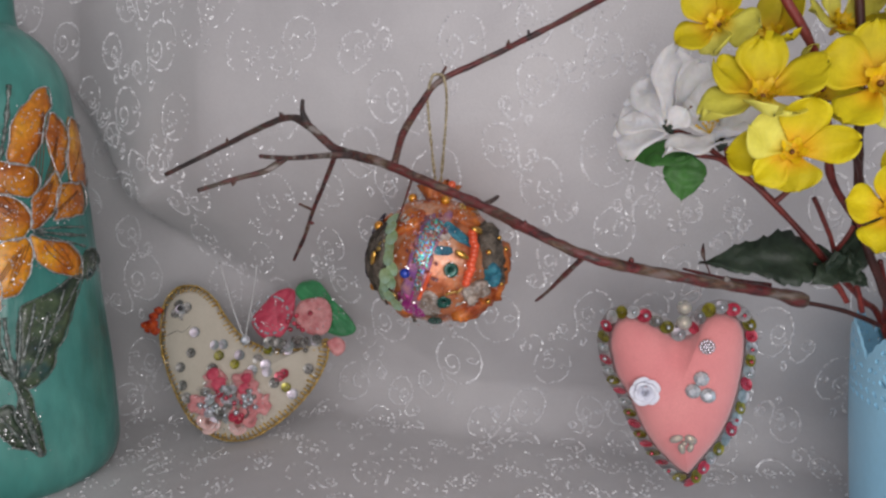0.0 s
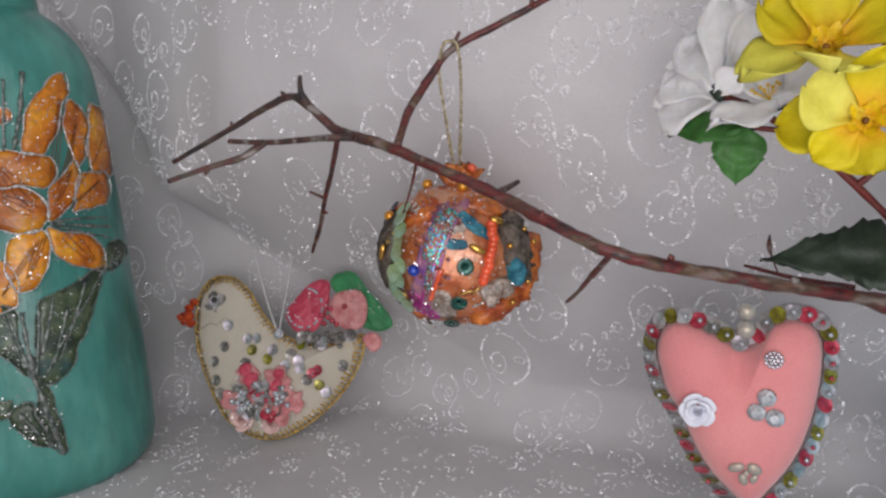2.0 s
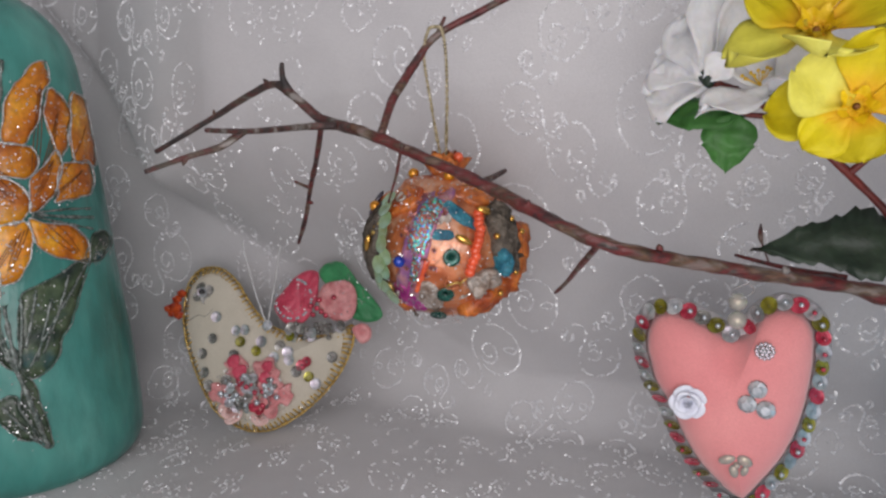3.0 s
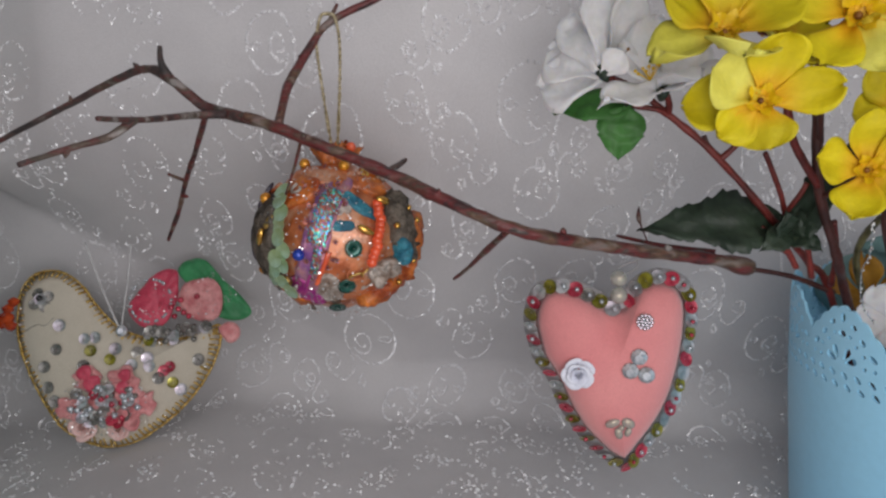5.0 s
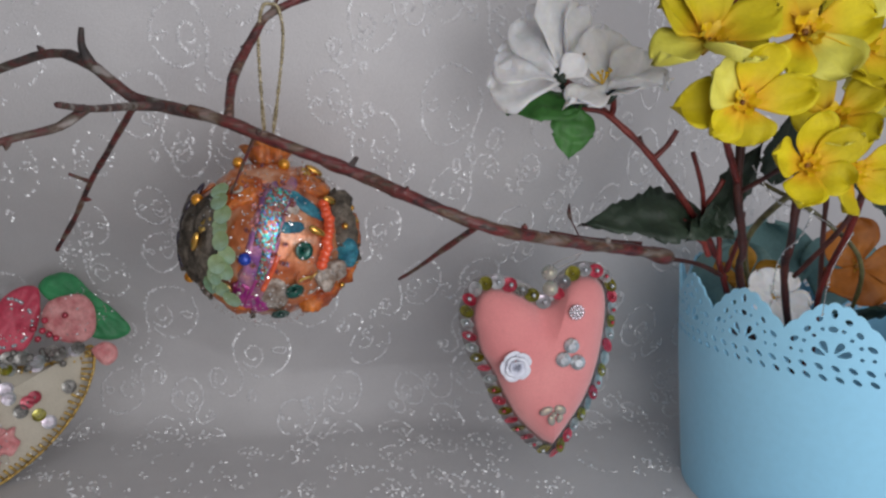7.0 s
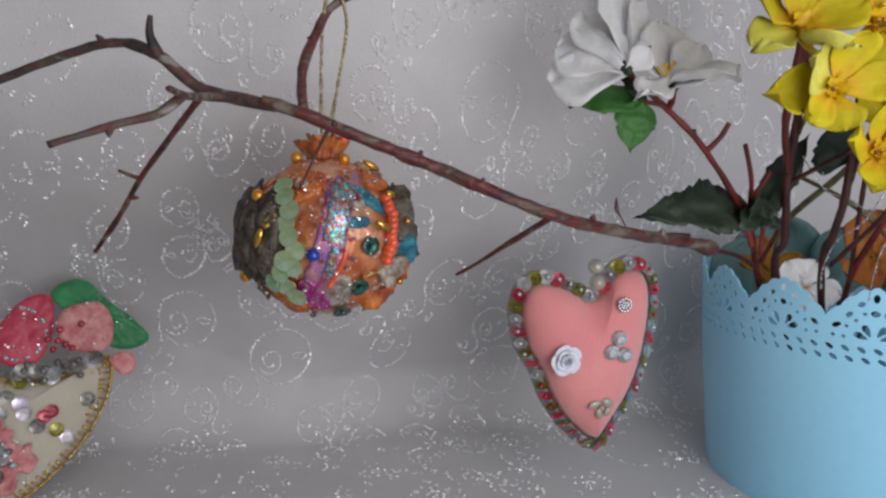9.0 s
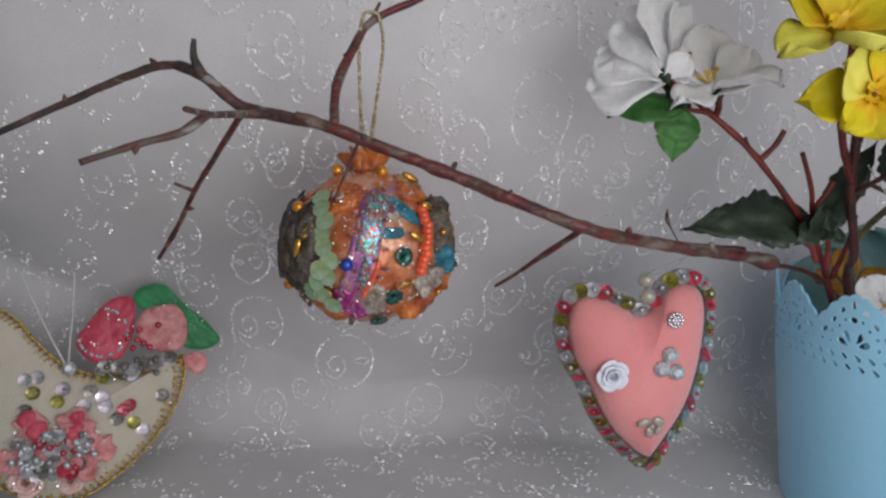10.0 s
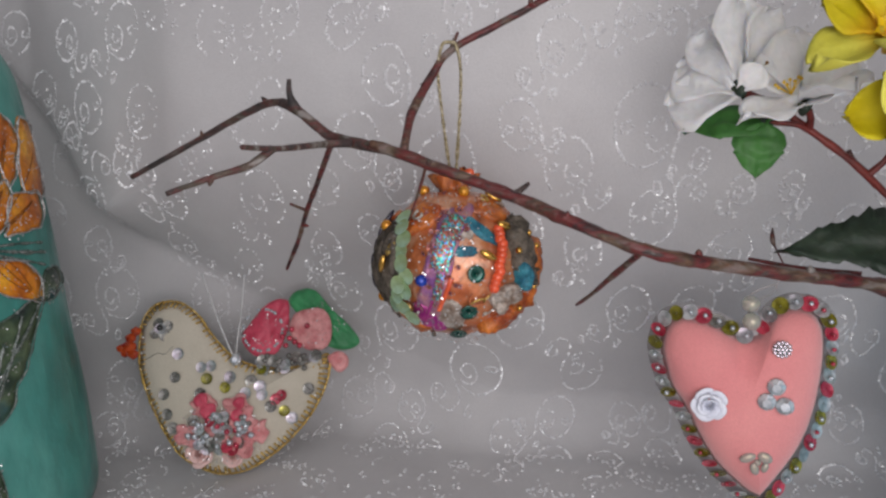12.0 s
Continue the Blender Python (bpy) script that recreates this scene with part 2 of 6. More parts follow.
rainbow(M_HOLO, 1500, 0.80)
M_LILAC = mat("lilac_ribbon", (0.26, 0.10, 0.36), (0.55, 0.26, 0.26), 160, 0.35, metal=0.5, film=450, bump=0.5, bscale=900)
M_DARK_BEAD = mat("dark_bugle_bead", (0.015, 0.010, 0.025), (0.04, 0.03, 0.05), 200, 0.2, coat=0.5)
M_BEAK = mat("red_amber_gem", (0.30, 0.012, 0.006), (0.70, 0.10, 0.02), 160, 0.15, trans=0.25, coat=0.6, bump=0.4, flake=420)
M_RED_PETAL = mat("crimson_satin_petal", (0.45, 0.03, 0.07), (0.62, 0.07, 0.12), 90, 0.4, bump=0.3, bscale=600, sheen=0.3)
M_ROSE_PETAL = mat("rose_pink_petal", (0.54, 0.15, 0.16), (0.74, 0.34, 0.33), 160, 0.5, bump=0.6, bscale=600, sheen=0.3, rnd=0.1)
M_PALE_PINK = mat("pale_pink_rosette", (0.74, 0.46, 0.42), (0.82, 0.58, 0.54), 150, 0.5, bump=0.3, bscale=700)
M_GREEN_SATIN = mat("green_satin_leaf", (0.02, 0.19, 0.065), (0.04, 0.30, 0.11), 70, 0.45, bump=0.2, bscale=700, sheen=0.3)
M_NYLON = mat("clear_nylon", (0.78, 0.78, 0.78), (0.86, 0.86, 0.86), 200, 0.2, trans=0.5, bump=0.02)
M_NET = mat("sheer_white_net", (0.60, 0.58, 0.60), (0.70, 0.68, 0.70), 300, 0.6, trans=0.15, bump=0.3, bscale=2200, sheen=0.2)
M_DARK = mat("black_bead", (0.006, 0.006, 0.008), (0.02, 0.02, 0.02), 200, 0.12, coat=0.5)


def bands(m, stops):
    """More colours in a material's mottling."""
    ramp = m.node_tree.nodes["Color Ramp"].color_ramp
    while len(ramp.elements) > 1:
        ramp.elements.remove(ramp.elements[-1])
    ramp.elements[0].position, ramp.elements[0].color = stops[0][0], (*stops[0][1], 1)
    for at, colour in stops[1:]:
        ramp.elements.new(at).color = (*colour, 1)


def zones(m, stops, scale, amount, stretch=(1, 1, 1)):
    """Large patches of other colours over a material's fine mottling."""
    nt = m.node_tree
    b = nt.nodes["Principled BSDF"]
    old = b.inputs["Base Color"].links[0].from_socket
    co = nt.nodes.new("ShaderNodeTexCoord")
    mp = nt.nodes.new("ShaderNodeMapping")
    mp.inputs["Scale"].default_value = stretch
    nt.links.new(co.outputs["Object"], mp.inputs["Vector"])
    n = nt.nodes.new("ShaderNodeTexNoise")
    n.inputs["Scale"].default_value, n.inputs["Detail"].default_value = scale, 3.0
    nt.links.new(mp.outputs["Vector"], n.inputs["Vector"])
    ramp = nt.nodes.new("ShaderNodeValToRGB")
    el = ramp.color_ramp.elements
    el[0].position, el[0].color = stops[0][0], (*stops[0][1], 1)
    el[1].position, el[1].color = stops[-1][0], (*stops[-1][1], 1)
    for at, colour in stops[1:-1]:
        el.new(at).color = (*colour, 1)
    nt.links.new(n.outputs["Fac"], ramp.inputs["Fac"])
    mix = nt.nodes.new("ShaderNodeMix")
    mix.data_type = "RGBA"
    mix.inputs[0].default_value = amount
    nt.links.new(old, mix.inputs[6])
    nt.links.new(ramp.outputs["Color"], mix.inputs[7])
    nt.links.new(mix.outputs[2], b.inputs["Base Color"])


def island_greys(m, low, high):
    """Each loose stitch of a mesh takes its own grey between low and high."""
    nt = m.node_tree
    b = nt.nodes["Principled BSDF"]
    geo = nt.nodes.new("ShaderNodeNewGeometry")
    ramp = nt.nodes.new("ShaderNodeValToRGB")
    ramp.color_ramp.elements[0].position, ramp.color_ramp.elements[0].color = 0.15, (*low, 1)
    ramp.color_ramp.elements[1].position, ramp.color_ramp.elements[1].color = 0.85, (*high, 1)
    nt.links.new(geo.outputs["Random Per Island"], ramp.inputs["Fac"])
    nt.links.new(ramp.outputs["Color"], b.inputs["Base Color"])


bands(M_BARK, [(0.34, (0.018, 0.008, 0.009)), (0.43, (0.095, 0.020, 0.018)), (0.51, (0.150, 0.040, 0.032)), (0.58, (0.055, 0.032, 0.026)), (0.70, (0.24, 0.175, 0.14))])
bands(M_BARK_GREY, [(0.30, (0.022, 0.017, 0.018)), (0.46, (0.085, 0.062, 0.056)), (0.56, (0.11, 0.040, 0.034)), (0.70, (0.27, 0.235, 0.21))])
bands(M_ORANGE_PAPER, [(0.30, (0.26, 0.050, 0.004)), (0.43, (0.50, 0.135, 0.007)), (0.56, (0.64, 0.225, 0.010)), (0.70, (0.80, 0.38, 0.025))])
bands(M_DARK_LEAF, [(0.32, (0.008, 0.020, 0.022)), (0.44, (0.030, 0.055, 0.030)), (0.54, (0.085, 0.125, 0.065)), (0.64, (0.030, 0.085, 0.085))])
bands(M_TEAL, [(0.28, (0.022, 0.150, 0.130)), (0.44, (0.045, 0.235, 0.20)), (0.56, (0.060, 0.275, 0.235)), (0.72, (0.12, 0.37, 0.32))])

island_greys(M_THREAD, (0.78, 0.77, 0.79), (0.97, 0.97, 0.98))
zones(M_COPPER, [(0.32, (0.16, 0.045, 0.018)), (0.42, (0.50, 0.13, 0.04)), (0.52, (0.62, 0.22, 0.09)), (0.60, (0.70, 0.45, 0.32)), (0.68, (0.58, 0.16, 0.04))], 85, 0.55)
zones(M_BARK, [(0.38, (0.022, 0.018, 0.019)), (0.45, (0.150, 0.016, 0.020)), (0.51, (0.115, 0.026, 0.022)), (0.55, (0.060, 0.040, 0.030)), (0.59, (0.120, 0.080, 0.045)), (0.66, (0.22, 0.185, 0.165))], 210, 0.66, (0.30, 1.0, 0.7))
zones(M_BARK_GREY, [(0.38, (0.018, 0.016, 0.017)), (0.46, (0.050, 0.042, 0.038)), (0.52, (0.110, 0.022, 0.022)), (0.56, (0.060, 0.048, 0.034)), (0.60, (0.085, 0.070, 0.050)), (0.66, (0.30, 0.28, 0.265))], 190, 0.70, (0.30, 1.0, 0.7))
zones(M_TEAL, [(0.36, (0.016, 0.110, 0.098)), (0.46, (0.040, 0.215, 0.185)), (0.56, (0.062, 0.285, 0.245)), (0.66, (0.135, 0.40, 0.345))], 17, 0.55, (1.0, 1.0, 0.6))

# ---- building helpers ----
ORIGIN = {}


def thing(name, at, label, category, group="", kind=""):
    ob = new(name)
    ob.location = at
    ob.empty_display_size = 0.01
    ORIGIN[ob.name] = Vector(at)
    return tagged(ob, label, category, group, kind)


def mesh_of(bm, name, smooth=True):
    me = bpy.data.meshes.new(name)
    bmesh.ops.recalc_face_normals(bm, faces=bm.faces)
    bm.to_mesh(me)
    bm.free()
    if smooth:
        me.polygons.foreach_set("use_smooth", [True] * len(me.polygons))
    return me


def part(name, bm, material, parent, label="", smooth=True):
    """Link a bmesh built in world metres as one mesh under a thing or part."""
    o = ORIGIN[parent.name]
    bmesh.ops.translate(bm, verts=bm.verts, vec=-o)
    me = mesh_of(bm, name, smooth)
    me.materials.append(material)
    ob = new(name, me)
    ob.parent = parent
    ORIGIN[ob.name] = o
    return tagged(ob, label)


def piece(name, me, parent, m, label=""):
    """An object of its own on shared mesh data, at the world pose m."""
    ob = new(name, me)
    ob.parent = parent
    ob.matrix_local = Matrix.Translation(-ORIGIN[parent.name]) @ m
    return tagged(ob, label)


def solo(name, bm, material, label, category, kind="", smooth=True, at=(0, 0, 0)):
    bmesh.ops.translate(bm, verts=bm.verts, vec=-Vector(at))
    me = mesh_of(bm, name, smooth)
    me.materials.append(material)
    ob = new(name, me)
    ob.location = at
    ORIGIN[ob.name] = Vector(at)
    return tagged(ob, label, category, "", kind)


def shared(bm, name, material, smooth=True):
    me = mesh_of(bm, name, smooth)
    me.materials.append(material)
    return me


def spline(pts, n, closed=False):
    """Catmull-Rom through pts, n points a span."""
    pts = [Vector(p) for p in pts]
    out = []
    k = len(pts)
    for i in range(k if closed else k - 1):
        if closed:
            a, b, c, d = (pts[(i + j) % k] for j in (-1, 0, 1, 2))
        else:
            a, b, c, d = pts[max(i - 1, 0)], pts[i], pts[i + 1], pts[min(i + 2, k - 1)]
        for j in range(n):
            t = j / n
            out.append(0.5 * ((2 * b) + (c - a) * t + (2 * a - 5 * b + 4 * c - d) * t * t + (3 * b - a - 3 * c + d) * t ** 3))
    if not closed:
        out.append(pts[-1])
    return out


def tube(bm, pts, radii, seg=8, knob=0.0, seed=0.0, cap=True):
    """A round tube along pts; radii: one number or start and end, or one each; knob: uneven bark."""
    pts = [Vector(p) for p in pts]
    n = len(pts)
    if isinstance(radii, (int, float)):
        radii = [radii] * n
    elif len(radii) == 2 and n != 2:
        radii = [radii[0] + (radii[1] - radii[0]) * i / (n - 1) for i in range(n)]
    rings = []
    ref = Vector((0.31, -0.2, 0.93))
    for i, p in enumerate(pts):
        d = (pts[min(i + 1, n - 1)] - pts[max(i - 1, 0)])
        d = d.normalized() if d.length > 1e-9 else Vector((0, 0, 1))
        a = d.cross(ref)
        if a.length < 1e-3:
            a = d.cross(Vector((1, 0, 0)))
        a.normalize()
        b = d.cross(a)
        ring = []
        for k in range(seg):
            w = 2 * math.pi * k / seg
            r = radii[i]
            if knob:
                r *= 1 + knob * (0.5 * noise.noise(Vector((p.x * 200 + seed, p.y * 200 + k * 0.9, p.z * 200))) + 0.5 * max(0.0, 2.2 * noise.noise(Vector((p.x * 130 + seed * 3, p.y * 130, p.z * 130))) - 0.3))
            ring.append(bm.verts.new(p + (a * math.cos(w) + b * math.sin(w)) * r))
        rings.append(ring)
    for r0, r1 in zip(rings, rings[1:]):
        for k in range(seg):
            bm.faces.new((r0[k], r0[(k + 1) % seg], r1[(k + 1) % seg], r1[k]))
    if cap:
        bm.faces.new(rings[0][::-1])
        bm.faces.new(rings[-1])


def lathe(bm, profile, at, seg=64, wobble=0.0):
    rings = []
    for r, z in profile:
        ring = []
        for k in range(seg):
            w = 2 * math.pi * k / seg
            rr = r * (1 + wobble * noise.noise(Vector((math.cos(w) * 2, math.sin(w) * 2, z * 30))))
            ring.append(bm.verts.new((at[0] + rr * math.sin(w), at[1] - rr * math.cos(w), at[2] + z)))
        rings.append(ring)
    for r0, r1 in zip(rings, rings[1:]):
        for k in range(seg):
            bm.faces.new((r0[k], r0[(k + 1) % seg], r1[(k + 1) % seg], r1[k]))
    return rings


def ball(bm, c, r, sub=2, squash=(1, 1, 1), rot=None):
    m = Matrix.Translation(c) @ (rot or Matrix()) @ Matrix.Diagonal((r * squash[0], r * squash[1], r * squash[2], 1))
    bmesh.ops.create_icosphere(bm, subdivisions=sub, radius=1.0, matrix=m)


def aim(c, normal, spin=0.0):
    """A pose at c whose z axis points along normal."""
    q = Vector(normal).normalized().to_track_quat("Z", "Y").to_matrix().to_4x4()
    return Matrix.Translation(c) @ q @ pose(0, 0, 0, 0, 0, spin)


def cup_disc(r, hole=0.16, seg=12, cup=0.3, thick=0.10):
    """A cupped sequin with a hole, axis z."""
    bm = bmesh.new()
    prof = [(hole, 0.0), (0.6, cup * 0.25), (1.0, cup), (1.0, cup + thick), (0.6, cup * 0.25 + thick), (hole, thick)]
    rings = [[bm.verts.new((r * a * math.cos(2 * math.pi * k / seg), r * a * math.sin(2 * math.pi * k / seg), r * h)) for k in range(seg)] for a, h in prof]
    for i in range(len(rings)):
        r0, r1 = rings[i], rings[(i + 1) % len(rings)]
        for k in range(seg):
            bm.faces.new((r0[k], r0[(k + 1) % seg], r1[(k + 1) % seg], r1[k]))
    return bm


def faceted(r, h, seg=8):
    """A cut gem with a flat table, axis z."""
    bm = bmesh.new()
    prof = [(r * 0.1, -0.5 * h), (r, 0.0), (r * 0.92, 0.25 * h), (r * 0.5, 0.6 * h)]
    rings = [[bm.verts.new((a * math.cos(2 * math.pi * (k + 0.5 * (i % 2)) / seg), a * math.sin(2 * math.pi * (k + 0.5 * (i % 2)) / seg), z)) for k in range(seg)] for i, (a, z) in enumerate((min(p[0], r), p[1]) for p in prof)]
    for r0, r1 in zip(rings, rings[1:]):
        for k in range(seg):
            bm.faces.new((r0[k], r0[(k + 1) % seg], r1[(k + 1) % seg], r1[k]))
    bm.faces.new(rings[-1])
    bm.faces.new(rings[0][::-1])
    return bm


def smooth01(a, b, v):
    t = min(1.0, max(0.0, (v - a) / (b - a)))
    return t * t * (3 - 2 * t)


# ---- the room and the draped cloth ----
def slab(bm, x0, y0, z0, x1, y1, z1):
    v = [bm.verts.new((x, y, z)) for x in (x0, x1) for y in (y0, y1) for z in (z0, z1)]
    for f in ((0, 1, 3, 2), (4, 6, 7, 5), (0, 4, 5, 1), (2, 3, 7, 6), (0, 2, 6, 4), (1, 5, 7, 3)):
        bm.faces.new([v[i] for i in f])


def plain(name, boxes, material, label, category):
    bm = bmesh.new()
    for b in boxes:
        slab(bm, *b)
    return solo(name, bm, material, label, category, "structure", smooth=False)


plain("floor", [(-1.7, -1.1, -0.80, 1.7, 0.9, -0.75)], M_WOOD, "plain brown wooden floor of the room", "floor")
plain("ceiling", [(-1.7, -1.1, 1.75, 1.7, 0.9, 1.80)], M_WALL, "plain white ceiling of the room", "ceiling")
plain("wall_north", [(-1.7, 0.80, -0.75, 1.7, 0.9, 1.75)], M_WALL, "plain light wall behind the draped cloth", "wall")
plain("wall_west", [(-1.7, -1.1, -0.75, -1.6, 0.80, 1.75)], M_WALL, "plain light side wall", "wall")
plain("wall_east", [(1.6, -1.1, -0.75, 1.7, 0.80, 1.75)], M_WALL, "plain light side wall", "wall")
plain("wall_south", [(-1.6, -1.1, -0.75, -0.82, -1.0, 1.75), (-0.82, -1.1, -0.75, 1.52, -1.0, -0.42), (-0.82, -1.1, 1.32, 1.52, -1.0, 1.75), (1.52, -1.1, -0.75, 1.6, -1.0, 1.75)], M_WALL, "plain light wall with a window opening", "wall")
plain("tabletop", [(-0.9, -0.75, -0.032, 0.9, 0.80, -0.006)] + [(x, y, -0.75, x + 0.06, y + 0.06, -0.034) for x in (-0.86, 0.80) for y in (-0.70, 0.70)], M_WOOD, "plain wooden tabletop under the white cloth", "table")


def along(x, xs, ys):
    return float(np.interp(x, xs, ys))


def corner_y(x):
    return 0.460 + 0.036 * smooth01(0.03, -0.10, x) - 0.030 * smooth01(0.07, 0.16, x)


def floor_z(x):
    """The cloth lies doubled on the table, thicker under the heart and the pot than under the bottle."""
    return 0.0008 + 0.0145 * smooth01(-0.19, -0.07, x)


def hem_z(x):
    """Height of the swag's free edge, past which the cloth falls back into the recess."""
    return along(x, (-0.42, -0.247, -0.230, -0.217, -0.204, -0.17, -0.12, -0.05, 0.01, 0.04, 0.08, 0.30), (0.40, 0.203, 0.177, 0.156, 0.148, 0.149, 0.148, 0.138, 0.128, 0.124, 0.118, 0.112))


def cloth_y(x, z):
    """How far back the hanging cloth is: an upper swag in front of a recess."""
    hem = hem_z(x)
    half = along(x, (-0.42, -0.205, -0.17, -0.12, -0.05, 0.01, 0.04, 0.30), (0.008, 0.010, 0.030, 0.054, 0.068, 0.080, 0.084, 0.084))
    up = along(x, (-0.42, -0.26, -0.15, -0.03, 0.03, 0.12, 0.17, 0.23, 0.36), (0.485, 0.465, 0.404, 0.368, 0.356, 0.352, 0.362, 0.395, 0.425))
    low = corner_y(x) - 0.012 * smooth01(0.03, 0.09, z)
    rise = min(1.0, max(0.0, (z - hem + half) / (2 * half)))
    y = low + (up - low) * (0.45 * rise + 0.55 * rise * rise * (3 - 2 * rise))
    y += 0.05 * smooth01(0.26, 0.62, z)
    y += 0.0045 * noise.noise(Vector((x * 9, z * 4, 1.7))) + 0.0018 * noise.noise(Vector((x * 26, z * 14, 5.1)))
    return y


FILLET = 0.03
ARC = FILLET * math.pi / 2


def cloth(x, s):
    """A point of the cloth: s below 0 lies on the table, past ARC it hangs."""
    yc, f = corner_y(x), floor_z(x)
    lump = 0.0014 * noise.noise(Vector((x * 12, s * 12, 9.0))) + 0.0006 * noise.noise(Vector((x * 45, s * 45, 2.0)))
    if s <= 0:
        return Vector((x, yc - FILLET + s, f * smooth01(-0.62, -0.32, s) + lump * smooth01(-0.0, -0.05, s)))
    if s < ARC:
        a = s / FILLET
        return Vector((x, yc - FILLET + FILLET * math.sin(a) + (cloth_y(x, f + FILLET) - yc) * s / ARC, f + FILLET * (1 - math.cos(a))))
    z = f + FILLET + (s - ARC)
    return Vector((x, cloth_y(x, z), z))


def cloth_normal(x, s):
    e = 0.0015
    n = (cloth(x + e, s) - cloth(x - e, s)).cross(cloth(x, s + e) - cloth(x, s - e))
    return n.normalized()


def steps(stops):
    out = []
    for a, b, d in stops:
        n = max(1, round((b - a) / d))
        out += [a + (b - a) * i / n for i in range(n)]
    return out + [stops[-1][1]]


def draped_cloth():
    xs = steps([(-0.85, -0.36, 0.03), (-0.36, 0.36, 0.004), (0.36, 0.85, 0.03)])
    ss = steps([(-1.1, -0.32, 0.03), (-0.32, 0.0, 0.006), (0.0, 0.30, 0.003), (0.30, 0.72, 0.02)])
    bm = bmesh.new()
    rows = [[bm.verts.new(cloth(x, s)) for x in xs] for s in ss]
    for a, b in zip(rows, rows[1:]):
        for i in range(len(xs) - 1):
            bm.faces.new((a[i], a[i + 1], b[i + 1], b[i]))
    me = bpy.data.meshes.new("backdrop")
    bm.to_mesh(me)
    bm.free()
    me.polygons.foreach_set("use_smooth", [True] * len(me.polygons))
    me.materials.append(M_CLOTH)
    ob = new("backdrop", me)
    ORIGIN[ob.name] = Vector((0, 0, 0))
    tagged(ob, "white sheer cloth with silver scroll embroidery, draped over table and wall", "cloth", kind="structure")
    return ob


backdrop = draped_cloth()


def scroll(cx, cs, r, turn, hand):
    """The curves of one embroidered scroll: a tall coil with a curl inside, its tail, a small coil and leaf loops."""
    def put(u, v):
        c, s_ = math.cos(turn), math.sin(turn)
        u, v = 0.94 * u * hand * r, 1.20 * v * r
        a, b = cx + (u * c - v * s_), cs + (u * s_ + v * c)
        return (a + 0.0010 * noise.noise(Vector((a * 90, b * 90, 1))), b + 0.0010 * noise.noise(Vector((a * 90, b * 90, 7))))
    curves = []
    coil = []
    for i in range(40):
        w = -0.25 + i / 39 * 1.86 * math.pi
        rr = 1 - 0.10 * i / 39
        coil.append(put(rr * math.cos(w), rr * math.sin(w)))
    curves.append(coil)
    curl = []
    for i in range(30):
        w = -0.5 - i / 29 * 2.7 * math.pi
        rr = 0.50 * (1 - 0.66 * i / 29)
        curl.append(put(0.34 + rr * 0.9 * math.cos(w), -0.10 + rr * math.sin(w)))
    curves.append(curl)
    for ox, oy, a, k in ((-0.78, -0.02, 0.1, 0.9), (0.45, -1.25, -1.1, 0.9)):
        loop = []
        for i in range(12):
            w = i / 11 * 2 * math.pi
            u, v = 0.24 * k * (1 - math.cos(w)), 0.13 * k * math.sin(w)
            loop.append(put(ox + u * math.cos(a) - v * math.sin(a), oy + u * math.sin(a) + v * math.cos(a)))
        curves.append(loop)
    tail = [(0.97, -0.25), (0.82, -0.80), (0.95, -1.22), (1.35, -1.38), (1.72, -1.15)]
    curves.append([put(q.x, q.y) for q in spline([(a, b, 0) for a, b in tail], 7)])
    small = []
    for i in range(24):
        w = -math.pi * 0.4 + i / 23 * 2.7 * math.pi
        rr = 0.36 * (1 - 0.62 * i / 23)
        small.append(put(1.62 + rr * math.cos(w), -0.80 + rr * math.sin(w)))
    curves.append(small)
    return curves


